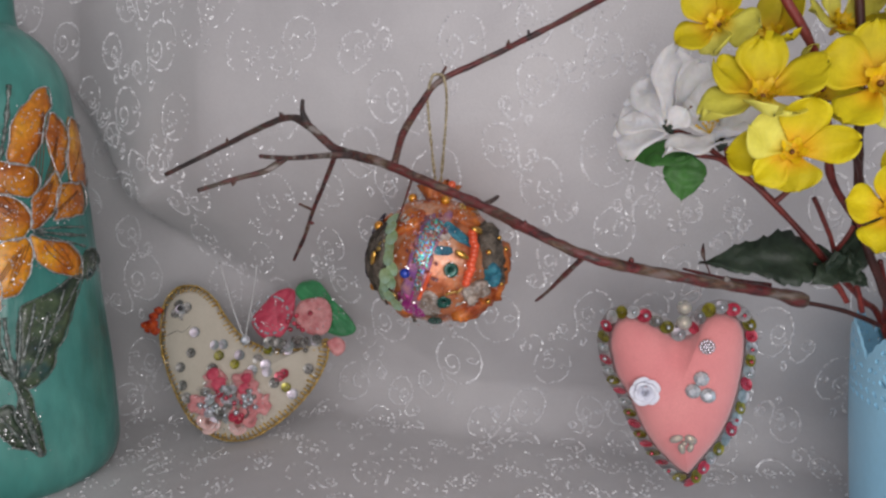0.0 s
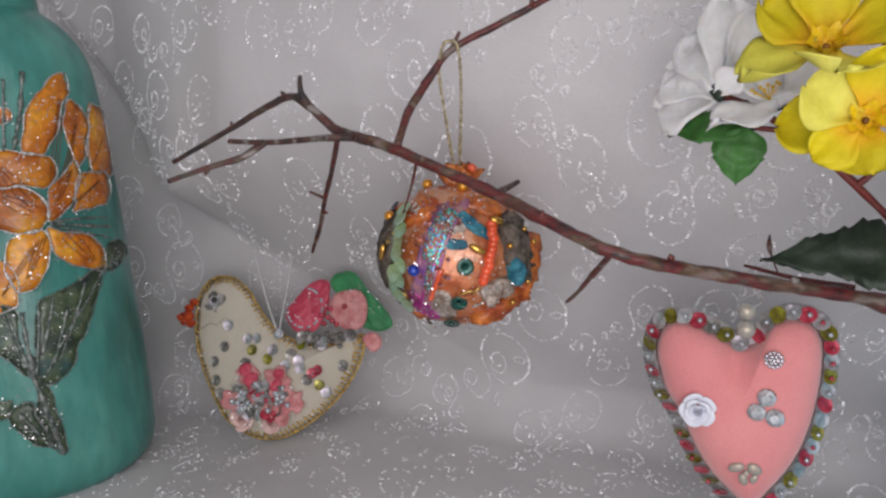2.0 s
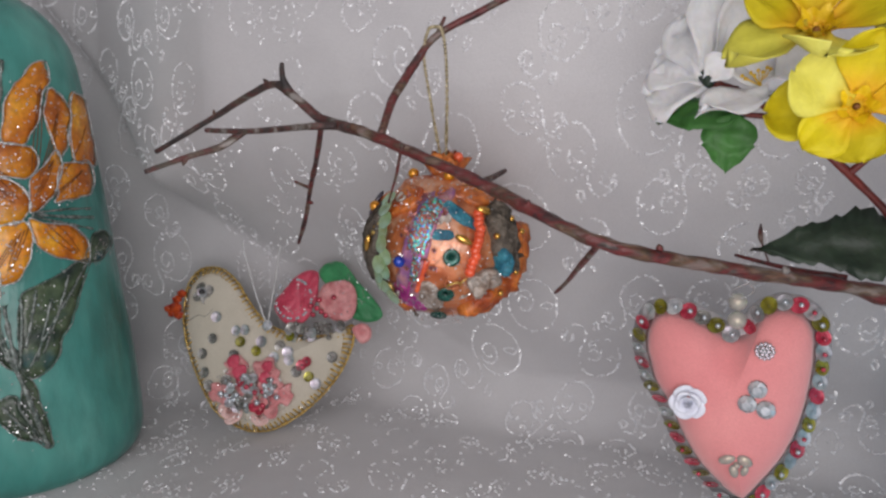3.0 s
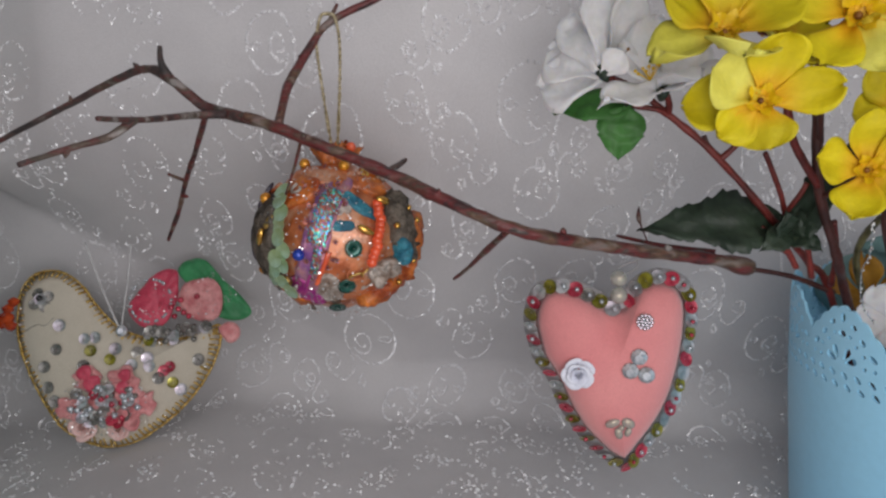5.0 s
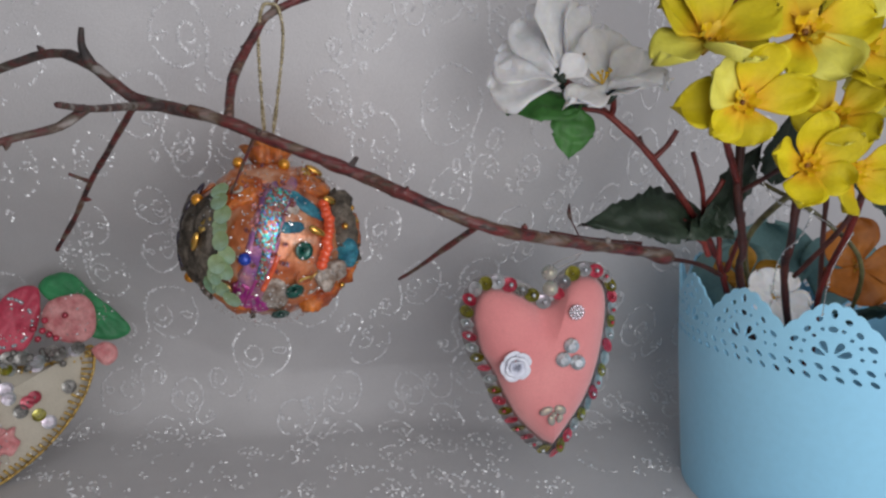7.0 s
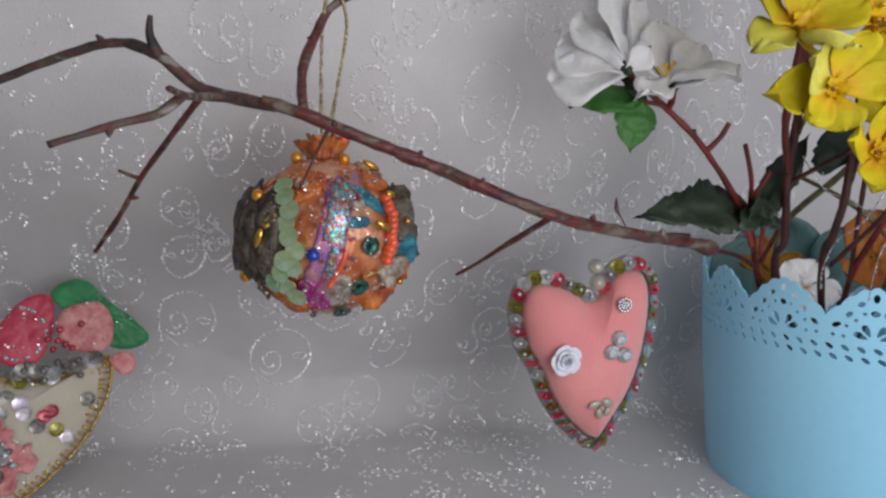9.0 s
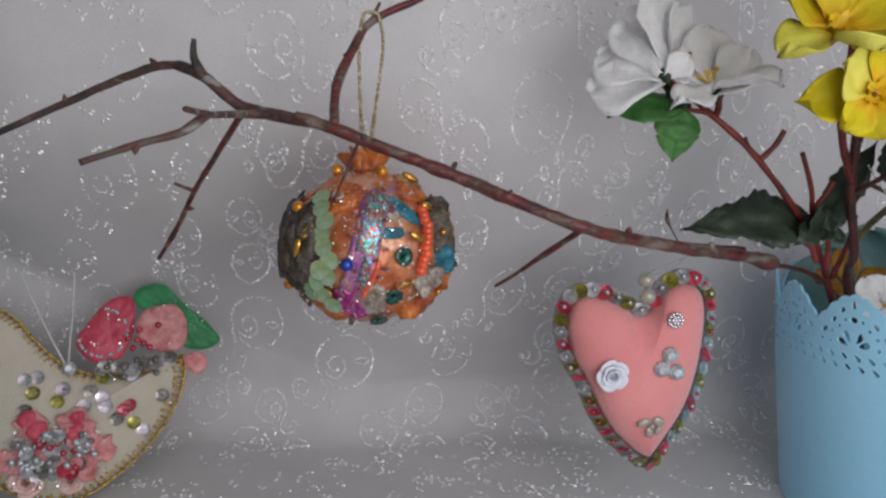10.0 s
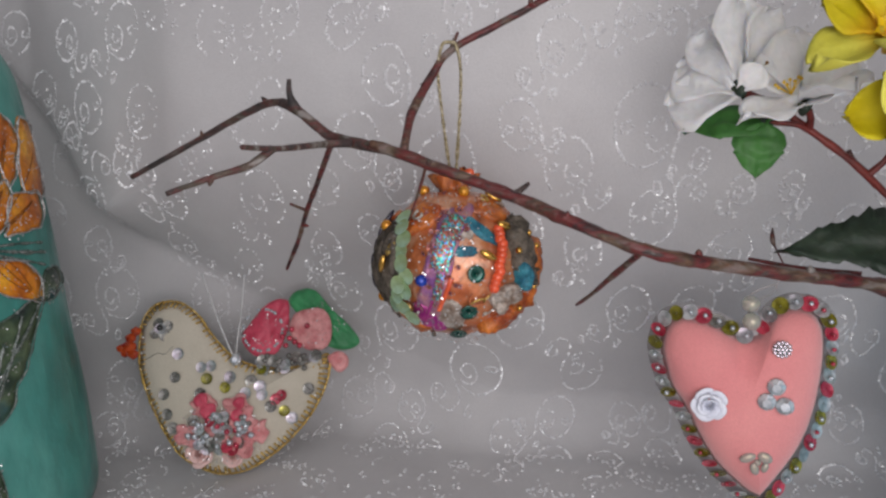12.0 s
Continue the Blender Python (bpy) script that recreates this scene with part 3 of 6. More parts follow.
def embroidery():
    rng = random.Random(11)
    # the coils that stand out: x, s, radius, turn, hand
    spots = [(0.080, 0.196, 0.0155, 0.0, 1), (0.044, 0.230, 0.0110, 0.1, -1), (0.026, 0.198, 0.0095, 0.3, 1), (0.124, 0.168, 0.0062, 0.2, -1), (0.146, 0.169, 0.0062, -0.2, 1), (0.106, 0.230, 0.0100, 3.3, 1),
             (0.004, 0.062, 0.0165, 0.1, -1), (0.064, 0.064, 0.0125, 3.0, 1), (-0.037, 0.032, 0.0092, -0.2, 1), (0.090, 0.032, 0.0088, 0.2, -1), (0.036, -0.036, 0.0076, 0.1, 1), (-0.024, 0.004, 0.0066, 0.0, -1), (-0.006, -0.018, 0.0060, 0.2, 1),
             (-0.048, 0.148, 0.0085, 0.2, 1), (-0.070, 0.172, 0.0090, -0.3, -1), (-0.033, 0.222, 0.0120, 0.1, 1), (-0.212, 0.232, 0.0130, 0.1, -1), (-0.108, -0.036, 0.0088, 0.1, 1)]
    tries = 0
    while tries < 12000 and len(spots) < 420:
        tries += 1
        x, s = rng.uniform(-0.36, 0.34), rng.uniform(-0.24, 0.34)
        r = rng.uniform(0.0095, 0.0155) if s > 0.02 else rng.uniform(0.0085, 0.0120)
        if all((x - a) ** 2 + (s - b) ** 2 > (1.34 * (r + c)) ** 2 for a, b, c, _, _ in spots):
            spots.append((x, s, r, rng.choice((0.0, 0.0, math.pi)) + rng.uniform(-0.4, 0.4), rng.choice((-1, 1))))
    curves = [c for spot in spots for c in scroll(*spot)]
    # the stitched border along the swag's free edge
    for drop in (0.003, 0.0055):
        curves.append([(x, hem_z(x) + drop - floor_z(x) - FILLET + ARC) for x in [-0.30 + 0.002 * i for i in range(50)]])
    verts, faces = [], []
    for curve in curves:
        for (u0, v0), (u1, v1) in zip(curve, curve[1:]):
            d = math.hypot(u1 - u0, v1 - v0)
            k = max(1, round(d / 0.00095))
            for j in range(k):
                t = (j + 0.5) / k
                u, v = u0 + (u1 - u0) * t, v0 + (v1 - v0) * t
                # chance of leaving a stitch out; raised on the table to dim its glints
                skip = 0.10 + 0.56 * smooth01(0.03, -0.01, v) + 0.42 * smooth01(-0.03, -0.12, u) * smooth01(-0.185, -0.165, u) * smooth01(0.02, 0.06, v) + 0.30 * smooth01(0.10, -0.30, noise.noise(Vector((u * 55, v * 55, 4.0))))
                if rng.random() < skip or not -0.37 < u < 0.36:
                    continue
                stray = rng.uniform(-0.00038, 0.00038)
                u, v = u + stray * (v1 - v0) / max(d, 1e-6), v - stray * (u1 - u0) / max(d, 1e-6)
                p, n = cloth(u, v), cloth_normal(u, v)
                w = math.atan2(v1 - v0, u1 - u0) + math.pi / 2 + rng.uniform(-0.7, 0.7)
                ex = (cloth(u + 0.001 * math.cos(w), v + 0.001 * math.sin(w)) - p).normalized()
                ey = n.cross(ex)
                ln, wd, h = rng.uniform(0.00048, 0.00095), rng.uniform(0.00034, 0.00058), rng.uniform(0.00030, 0.00070)
                lift = rng.uniform(-0.00018, 0.00018)
                i0 = len(verts)
                for a, b, c in ((-1, -1, 0), (-1, 1, 0), (1, 1, 0), (1, -1, 0), (-0.6, 0, 1), (0.6, 0, 1)):
                    verts.append(tuple(p + ex * (a * ln) + ey * (b * wd) + n * (0.00012 + c * h + lift * a)))
                faces += [(i0, i0 + 1, i0 + 4), (i0 + 1, i0 + 2, i0 + 5, i0 + 4), (i0 + 2, i0 + 3, i0 + 5), (i0 + 3, i0, i0 + 4, i0 + 5)]
    me = bpy.data.meshes.new("embroidery")
    me.from_pydata(verts, [], faces)
    me.materials.append(M_THREAD)
    ob = new("embroidery", me)
    ob.parent = backdrop
    tagged(ob, "silver-white scroll embroidery stitched in metallic thread", kind="stuff")


embroidery()


# ---- the branch ----
def branch():
    t = thing("branch", (0.137, 0.292, 0.135), "bare reddish-grey twig with forks, resting among the flower stems", "branch")
    main = spline([(0.1535, 0.2925, 0.1335), (0.139, 0.291, 0.1371), (0.1015, 0.281, 0.1433), (0.061, 0.2705, 0.1520), (0.0205, 0.286, 0.1690), (-0.017, 0.2935, 0.1836), (-0.029, 0.298, 0.1878)], 14)
    bm = bmesh.new()
    tube(bm, main, [0.0024, 0.0019], 12, 0.60, 1)
    limb = part("limb", bm, M_BARK, t)
    bm = bmesh.new()
    tube(bm, spline([(-0.025, 0.297, 0.1863), (-0.0455, 0.3090, 0.1912), (-0.0583, 0.3095, 0.2010), (-0.0733, 0.3225, 0.2052), (-0.105, 0.336, 0.1935), (-0.1410, 0.344, 0.1775)], 7), [0.0022, 0.0011], 9, 0.5, 2)
    part("side_branch", bm, M_BARK_GREY, t, "grey forked side branch")
    bm = bmesh.new()
    tube(bm, spline([(-0.0583, 0.3095, 0.201), (-0.0605, 0.308, 0.2065), (-0.0602, 0.307, 0.2125)], 4), [0.0017, 0.0008], 8, 0.5, 3)
    part("spur", bm, M_BARK_GREY, t)
    bm = bmesh.new()
    tube(bm, spline([(-0.037, 0.302, 0.1885), (-0.0460, 0.294, 0.1880), (-0.0535, 0.268, 0.1862), (-0.0587, 0.247, 0.1862)], 6), [0.0016, 0.0008], 8, 0.5, 4)
    part("side_branch", bm, M_BARK_GREY, t, "thin grey side branch with a hooked end")
    bm = bmesh.new()
    tube(bm, spline([(-0.0545, 0.263, 0.1862), (-0.0605, 0.259, 0.1812), (-0.072, 0.256, 0.1775), (-0.0848, 0.2528, 0.1730)], 6), [0.0013, 0.0008], 8, 0.7, 5)
    part("side_branch", bm, M_BARK_GREY, t)
    bm = bmesh.new()
    tube(bm, spline([(-0.0455, 0.3090, 0.190), (-0.0555, 0.328, 0.1755), (-0.0645, 0.342, 0.1620), (-0.072, 0.354, 0.1480), (-0.0812, 0.366, 0.1335)], 6), [0.0012, 0.0008], 8, 0.6, 6)
    tube(bm, spline([(-0.0645, 0.342, 0.162), (-0.0685, 0.342, 0.1635), (-0.0715, 0.341, 0.165)], 3), [0.0009, 0.0006], 6, 0.3, 7)
    part("twig", bm, M_BARK, t)
    bm = bmesh.new()
    tube(bm, spline([(-0.017, 0.294, 0.1842), (-0.0150, 0.303, 0.198), (-0.0085, 0.311, 0.2115), (-0.001, 0.315, 0.2222), (0.015, 0.317, 0.2305), (0.041, 0.320, 0.2440), (0.086, 0.326, 0.269), (0.121, 0.331, 0.286)], 6), [0.0017, 0.0012], 8, 0.55, 8)
    tube(bm, spline([(-0.001, 0.315, 0.2222), (0.0005, 0.315, 0.2257), (0.002, 0.315, 0.2287)], 3), [0.0010, 0.0006], 6, 0.3, 9)
    tube(bm, [(0.038, 0.3195, 0.2425), (0.0375, 0.319, 0.2455)], [0.0010, 0.0006], 6)
    part("side_branch", bm, M_BARK, t, "upright reddish side branch that carries the ornament cord")
    bm = bmesh.new()
    tube(bm, spline([(0.061, 0.2705, 0.1515), (0.055, 0.288, 0.1412), (0.050, 0.302, 0.1325), (0.0453, 0.313, 0.1260)], 5), [0.0012, 0.0006], 7, 0.35, 10)
    part("twig", bm, M_BARK, t)
    bm = bmesh.new()
    tube(bm, spline([(0.0205, 0.288, 0.1690), (0.0237, 0.297, 0.1705), (0.0267, 0.304, 0.1724)], 4), [0.0014, 0.0009], 7, 0.3, 11)
    part("twig", bm, M_BARK_GREY, t)
    bm = bmesh.new()
    tube(bm, spline([(-0.009, 0.292, 0.1805), (-0.0122, 0.2975, 0.1715), (-0.0168, 0.3020, 0.1600)], 4), [0.0007, 0.0004], 7, 0.3, 12)
    part("twig", bm, M_BARK, t)
    bm = bmesh.new()
    tube(bm, spline([(0.139, 0.2915, 0.1398), (0.122, 0.301, 0.1410), (0.1085, 0.312, 0.1430)], 4), [0.0012, 0.0006], 7, 0.3, 13)
    tube(bm, spline([(0.1185, 0.3045, 0.1412), (0.1167, 0.3075, 0.1467), (0.1160, 0.3096, 0.1502), (0.1159, 0.3098, 0.1547)], 4), [0.0003, 0.0003, 0.0003, 0.0003, 0.0003, 0.0004, 0.0006, 0.0009, 0.0010, 0.0009, 0.0007, 0.0004, 0.0002], 6)
    part("twig", bm, M_BARK, t)

    for k, (p, d, r) in enumerate((((0.0785, 0.2740, 0.1475), (-0.2, -0.6, 0.7), 0.0012), ((0.118, 0.2842, 0.1405), (-0.3, -0.7, 0.6), 0.0013), ((0.037, 0.2775, 0.1600), (0, -0.5, 0.8), 0.0011),
                                   ((-0.009, 0.2905, 0.1785), (0, -0.8, 0.5), 0.0012), ((-0.0470, 0.3085, 0.1893), (0, -0.6, 0.7), 0.0011), ((-0.0750, 0.3222, 0.2040), (-0.7, 0, 0.7), 0.0011), ((-0.1065, 0.3350, 0.1918), (0, -0.4, 0.9), 0.0009),
                                   ((-0.0730, 0.2555, 0.1752), (0, -0.5, -0.8), 0.0010), ((-0.0685, 0.3475, 0.1530), (0.8, -0.4, 0), 0.0009), ((-0.0105, 0.3095, 0.2075), (-0.9, -0.3, 0), 0.0010), ((0.028, 0.3170, 0.2365), (0, -0.4, 0.9), 0.0010))):
        bm = bmesh.new()
        p, d = Vector(p) + Vector((0.001, 0.0005, 0.0020)), Vector(d).normalized()
        tube(bm, [p - d * 0.0008, p + d * 0.0008, p + d * 0.0016, p + d * 0.0026], [r, r * 1.05, r * 0.75, r * 0.25], 7, 0.3, k)
        part("bud", bm, M_BARK_GREY if k % 2 else M_BARK, t)


branch()


# ---- the painted bottle ----
BOTTLE = (-0.264, 0.380)
BOTTLE_PROFILE = ((0.0, -0.002), (0.051, -0.002), (0.0585, 0.0005), (0.0640, 0.006), (0.0663, 0.014), (0.0662, 0.024), (0.0650, 0.042), (0.0623, 0.071), (0.0589, 0.100), (0.0547, 0.140), (0.0497, 0.180), (0.0456, 0.210),
                  (0.0424, 0.228), (0.0370, 0.240), (0.0288, 0.250), (0.0212, 0.2555), (0.0178, 0.2590), (0.0164, 0.275), (0.0154, 0.310), (0.0176, 0.312), (0.0176, 0.322), (0.0154, 0.324), (0.0114, 0.324), (0.0114, 0.300))


def bottle_r(z):
    return along(z, [p[1] for p in BOTTLE_PROFILE[3:18]], [p[0] for p in BOTTLE_PROFILE[3:18]])


def on_bottle(a, z, lift=0.0):
    a = radians(a)
    r = bottle_r(z) + lift
    return Vector((BOTTLE[0] + r * math.sin(a), BOTTLE[1] - r * math.cos(a), z))


def bottle_patch(outline, lift=0.0009, bulge=0.0006):
    """A raised paper cut-out laid round the bottle; outline in degrees round it and millimetres up."""
    edge = spline([(a, z / 1000, 0) for a, z in outline], 5, True)
    for p in edge:
        p.x += 2.6 * noise.noise(Vector((p.x * 0.11, p.y * 90, 3.0)))
        p.y += 0.0022 * noise.noise(Vector((p.x * 0.11, p.y * 90, 8.0)))
    c = sum(edge, Vector()) / len(edge)
    bm = bmesh.new()
    rings = []
    for k, f in ((1.0, -0.3), (0.98, 1.0), (0.7, 1.25), (0.4, 1.4)):
        rings.append([bm.verts.new(on_bottle(c.x + (p.x - c.x) * k, c.y + (p.y - c.y) * k, lift * f + bulge * noise.noise(Vector((p.x * 0.2 * k, p.y * 120 * k, lift * 4000))) * (f > 0))) for p in edge])
    for r0, r1 in zip(rings, rings[1:]):
        for i in range(len(edge)):
            j = (i + 1) % len(edge)
            bm.faces.new((r0[i], r0[j], r1[j], r1[i]))
    mid = bm.verts.new(on_bottle(c.x, c.y, lift * 1.4))
    for i in range(len(edge)):
        bm.faces.new((rings[-1][i], rings[-1][(i + 1) % len(edge)], mid))
    return bm, edge


def outline_tube(edge, r, jitter, closed=True):
    bm = bmesh.new()
    rng = random.Random(len(edge))
    pts = [on_bottle(p.x, p.y, 0.0012 + rng.uniform(-jitter, jitter)) for p in edge]
    tube(bm, pts + pts[:1] if closed else pts, [r * rng.uniform(0.55, 1.6) for _ in range(len(pts) + (1 if closed else 0))], 6, 0.8, edge[0].x)
    return bm


def bottle():
    t = thing("bottle", (BOTTLE[0], BOTTLE[1], 0), "turquoise painted bottle with orange flower cut-outs and silver glitter", "bottle")
    bm = bmesh.new()
    prof = [(p.x, p.y) for p in spline([(r, z, 0) for r, z in BOTTLE_PROFILE], 3)]
    lathe(bm, [(max(r, 0.0004), z) for r, z in prof], (BOTTLE[0], BOTTLE[1], 0), 96, 0.006)
    part("body", bm, M_TEAL, t, "turquoise brushed paint over glass")
    petals = [
        [(48, 184), (51, 200), (57, 209), (66, 217), (75, 222), (80, 220), (77, 211), (72, 206), (69, 195), (61, 184), (54, 182)],
        [(76, 207), (86, 206), (91, 198), (86, 185), (79, 174), (76, 184), (73, 193)],
        [(95, 203), (106, 206), (118, 200), (116, 181), (112, 170), (97, 171), (88, 176)],
        [(32, 179), (48, 181.5), (60, 179), (64, 173), (57, 164), (46, 165), (32, 166)],
        [(32, 162), (48, 162.5), (55, 157), (57, 149), (51, 143), (41, 143), (32, 147)],
        [(58, 153), (60, 163), (67, 170), (76, 177), (78, 170), (74, 159), (66, 152), (59, 147)],
        [(79, 169.5), (100, 170), (103, 161), (94, 154), (78, 151.5), (71, 151), (75, 157)],
        [(58, 143), (67, 140), (83, 134), (84, 119), (69, 123.5), (61, 127), (58, 135)],
        [(41, 138), (46, 141.5), (55, 141), (56, 129), (51, 117.5), (43, 113), (39, 117), (36, 128)],
        [(30, 128), (38, 125), (41, 113), (40, 106), (30, 104)],
        [(0, 170), (12, 176), (20, 168), (16, 156), (4, 154)],
        [(2, 140), (14, 146), (20, 134), (14, 120), (2, 122)],
        [(32, 203), (43, 203), (43, 197), (32, 196)],
    ]
    for o in petals:
        c = Vector((sum(a for a, _ in o) / len(o), sum(z for _, z in o) / len(o)))
        o = [(c.x + (a - c.x) * 1.06, c.y + (z - c.y) * 1.05) for a, z in o]
        bm, edge = bottle_patch(o, 0.0006, 0.0008)
        p = part("petal", bm, M_ORANGE_PAPER, t)
        part("outline", outline_tube(edge, 0.00038, 0.00025), M_GLITTER, p, "silver glitter outline")
    leaves = [
        [(48, 100), (50, 108), (60, 111), (74, 117), (86, 119.5), (77, 103), (70, 88), (61, 73), (52, 64), (47, 72), (46, 86)],
        [(84, 120), (87, 128), (98, 133), (110, 128), (105, 121), (90, 116)],
        [(45, 67), (50, 68), (53, 49), (56, 30), (50, 30), (46, 47)],
        [(34, 51), (39, 56.5), (44, 54.5), (47, 41), (51, 30), (45, 34), (38, 42)],
        [(20, 62), (31, 59.5), (36, 58), (33, 51), (22, 50)],
        [(28, 104), (39, 103), (42, 80), (44, 69), (37, 77), (28, 88)],
    ]
    for i, o in enumerate(leaves):
        bm, edge = bottle_patch(o, 0.0005, 0.0008)
        p = part("leaf", bm, M_DARK_LEAF, t)
        part("outline", outline_tube(edge, 0.00032, 0.0003), M_GLITTER_GREEN, p, "sparse silver glitter outline")
    # brown brush lines inside the petals
    for i, o in enumerate(petals):
        c = Vector((sum(a for a, _ in o) / len(o), sum(z for _, z in o) / len(o)))
        a0, z0 = max(o, key=lambda q: (q[0] - 58) ** 2 + (q[1] - 148) ** 2)
        bm = bmesh.new()
        for k in (-1, 0, 1):
            pts = [(58 + (a0 - 58) * f * 0.92 + k * 2.6 * math.sin(math.pi * f), 148 + (z0 - 148) * f * 0.92 + k * 2.2 * math.sin(math.pi * f)) for f in (0.3, 0.45, 0.6, 0.75, 0.9)] if i not in (10, 11, 12) else [(c.x - 4 + 2 * j, c.y + k * 3) for j in range(5)]
            tube(bm, [on_bottle(a, z / 1000, 0.0010) for a, z in [(p.x, p.y) for p in spline([(a, z, 0) for a, z in pts], 4)]], 0.00022, 5)
        part("vein", bm, M_BROWN_VEIN, t, "brown brush lines")
    rng = random.Random(3)
    bm = bmesh.new()
    for o, n in [(o, 64) for o in petals] + [(o, 70) for o in leaves]:
        ca, cz = sum(a for a, _ in o) / len(o), sum(z for _, z in o) / len(o)
        for k in range(n):
            q = rng.choice(o)
            f = rng.random() ** 0.6
            p = on_bottle(ca + (q[0] - ca) * f + rng.gauss(0, 2.2), (cz + (q[1] - cz) * f + rng.gauss(0, 1.6)) / 1000, 0.0014)
            d = Vector((p.x - BOTTLE[0], p.y - BOTTLE[1], 0)).normalized() + Vector((rng.uniform(-0.5, 0.5), rng.uniform(-0.5, 0.5), rng.uniform(-0.5, 0.5)))
            bmesh.ops.create_circle(bm, cap_ends=True, segments=5, radius=rng.uniform(0.00020, 0.00050), matrix=aim(p, d))
    ob = part("glitter", bm, M_FLAKE, t, "scattered silver glitter flakes", smooth=False)
    tagged(ob, kind="stuff")
    for o, r in (([(42, 102), (43, 88), (45, 70), (48, 56), (54, 28)], 0.0012), ([(36, 102), (40, 86), (44, 70), (49, 50), (53, 30)], 0.0008), ([(50, 70), (60, 88), (72, 104), (84, 118)], 0.0006),
                 ([(44, 183), (48, 200), (52, 221)], 0.0008), ([(39, 182), (40, 200), (41, 217)], 0.0006), ([(58, 146), (76, 143), (94, 141)], 0.0006), ([(58, 146.5), (76, 147), (93, 146)], 0.0005), ([(58, 145), (74, 140), (92, 135)], 0.0005),
                 ([(49, 104), (48, 88), (46, 70)], 0.0007), ([(56, 108), (53, 95), (49, 80)], 0.0006), ([(62, 102), (57, 86), (53, 73)], 0.0005), ([(72, 113), (66, 98), (56, 76)], 0.0005), ([(35, 100), (38, 88), (42, 74)], 0.0006), ([(38, 52), (43, 44), (49, 33)], 0.0006)):
        edge = spline([(a, z / 1000, 0) for a, z in o], 8)
        part("stem", outline_tube(edge, r, 0.0004, False), M_GLITTER_GREEN, t, "glittered dark stem")


bottle()


# ---- pillow shapes: the heart and the bird ----
class Sheet:
    """A leaning plane with its own mm coordinates: u to the right, v up, w out towards the viewer."""

    def __init__(self, at, u, v):
        self.at, self.u, self.v = Vector(at), Vector(u).normalized(), Vector(v).normalized()
        self.n = self.u.cross(self.v).normalized()

    def p(self, u, v, w=0.0):
        return self.at + (self.u * u + self.v * v + self.n * w) / 1000

    def stand(self, u, v, w, tilt_u=0.0, tilt_v=0.0, spin=0.0):
        n = (self.n + self.u * tilt_u + self.v * tilt_v)
        return aim(self.p(u, v, w), n, spin)


def pillow(sheet, edge, centre, front, back, dent=None, rings=9):
    """A stuffed shape: domed in front and behind, meeting along the edge."""
    bm = bmesh.new()
    c = Vector(centre)

    def layer(depth, sign):
        out = []
        for k in range(rings):
            f = 1 - k / rings
            h = depth * (1 - f ** 3.2) ** 0.62
            ring = []
            for p in edge:
                q = c + (p - c) * f
                d = h * (1 - (dent(q.x, q.y) if dent and sign > 0 else 0.0))
                d += 0.12 * noise.noise(Vector((q.x * 0.16, q.y * 0.16, 3))) * (k > 0)
                ring.append(bm.verts.new(sheet.p(q.x, q.y, sign * d)))
            out.append(ring)
        return out
    a = layer(front, 1)
    b = layer(back, -1)
    n = len(edge)
    for grid, depth, sign in ((a, front, 1), (b, back, -1)):
        for r0, r1 in zip(grid, grid[1:]):
            for i in range(n):
                bm.faces.new((r0[i], r0[(i + 1) % n], r1[(i + 1) % n], r1[i]))
        d = depth * (1 - (dent(c.x, c.y) if dent and sign > 0 else 0.0))
        m = bm.verts.new(sheet.p(c.x, c.y, sign * d))
        for i in range(n):
            bm.faces.new((grid[-1][i], grid[-1][(i + 1) % n], m))
    bmesh.ops.remove_doubles(bm, verts=bm.verts, dist=1e-6)
    return bm


def even(edge, gap):
    """Points at even steps along a closed outline, each with its outward direction."""
    out, run, k = [], 0.0, len(edge)
    area = sum(edge[i].x * edge[(i + 1) % k].y - edge[(i + 1) % k].x * edge[i].y for i in range(k))
    total = sum((edge[(i + 1) % k] - edge[i]).length for i in range(k))
    step = total / round(total / gap)
    want = 0.0
    for i in range(k):
        a, b = edge[i], edge[(i + 1) % k]
        d = (b - a).length
        while want < run + d and want < total - step * 0.3:
            t = (want - run) / d
            dr = (b - a).normalized()
            o = Vector((dr.y, -dr.x, 0)) * (1 if area > 0 else -1)
            out.append((a.lerp(b, t), o))
            want += step
        run += d
    return out


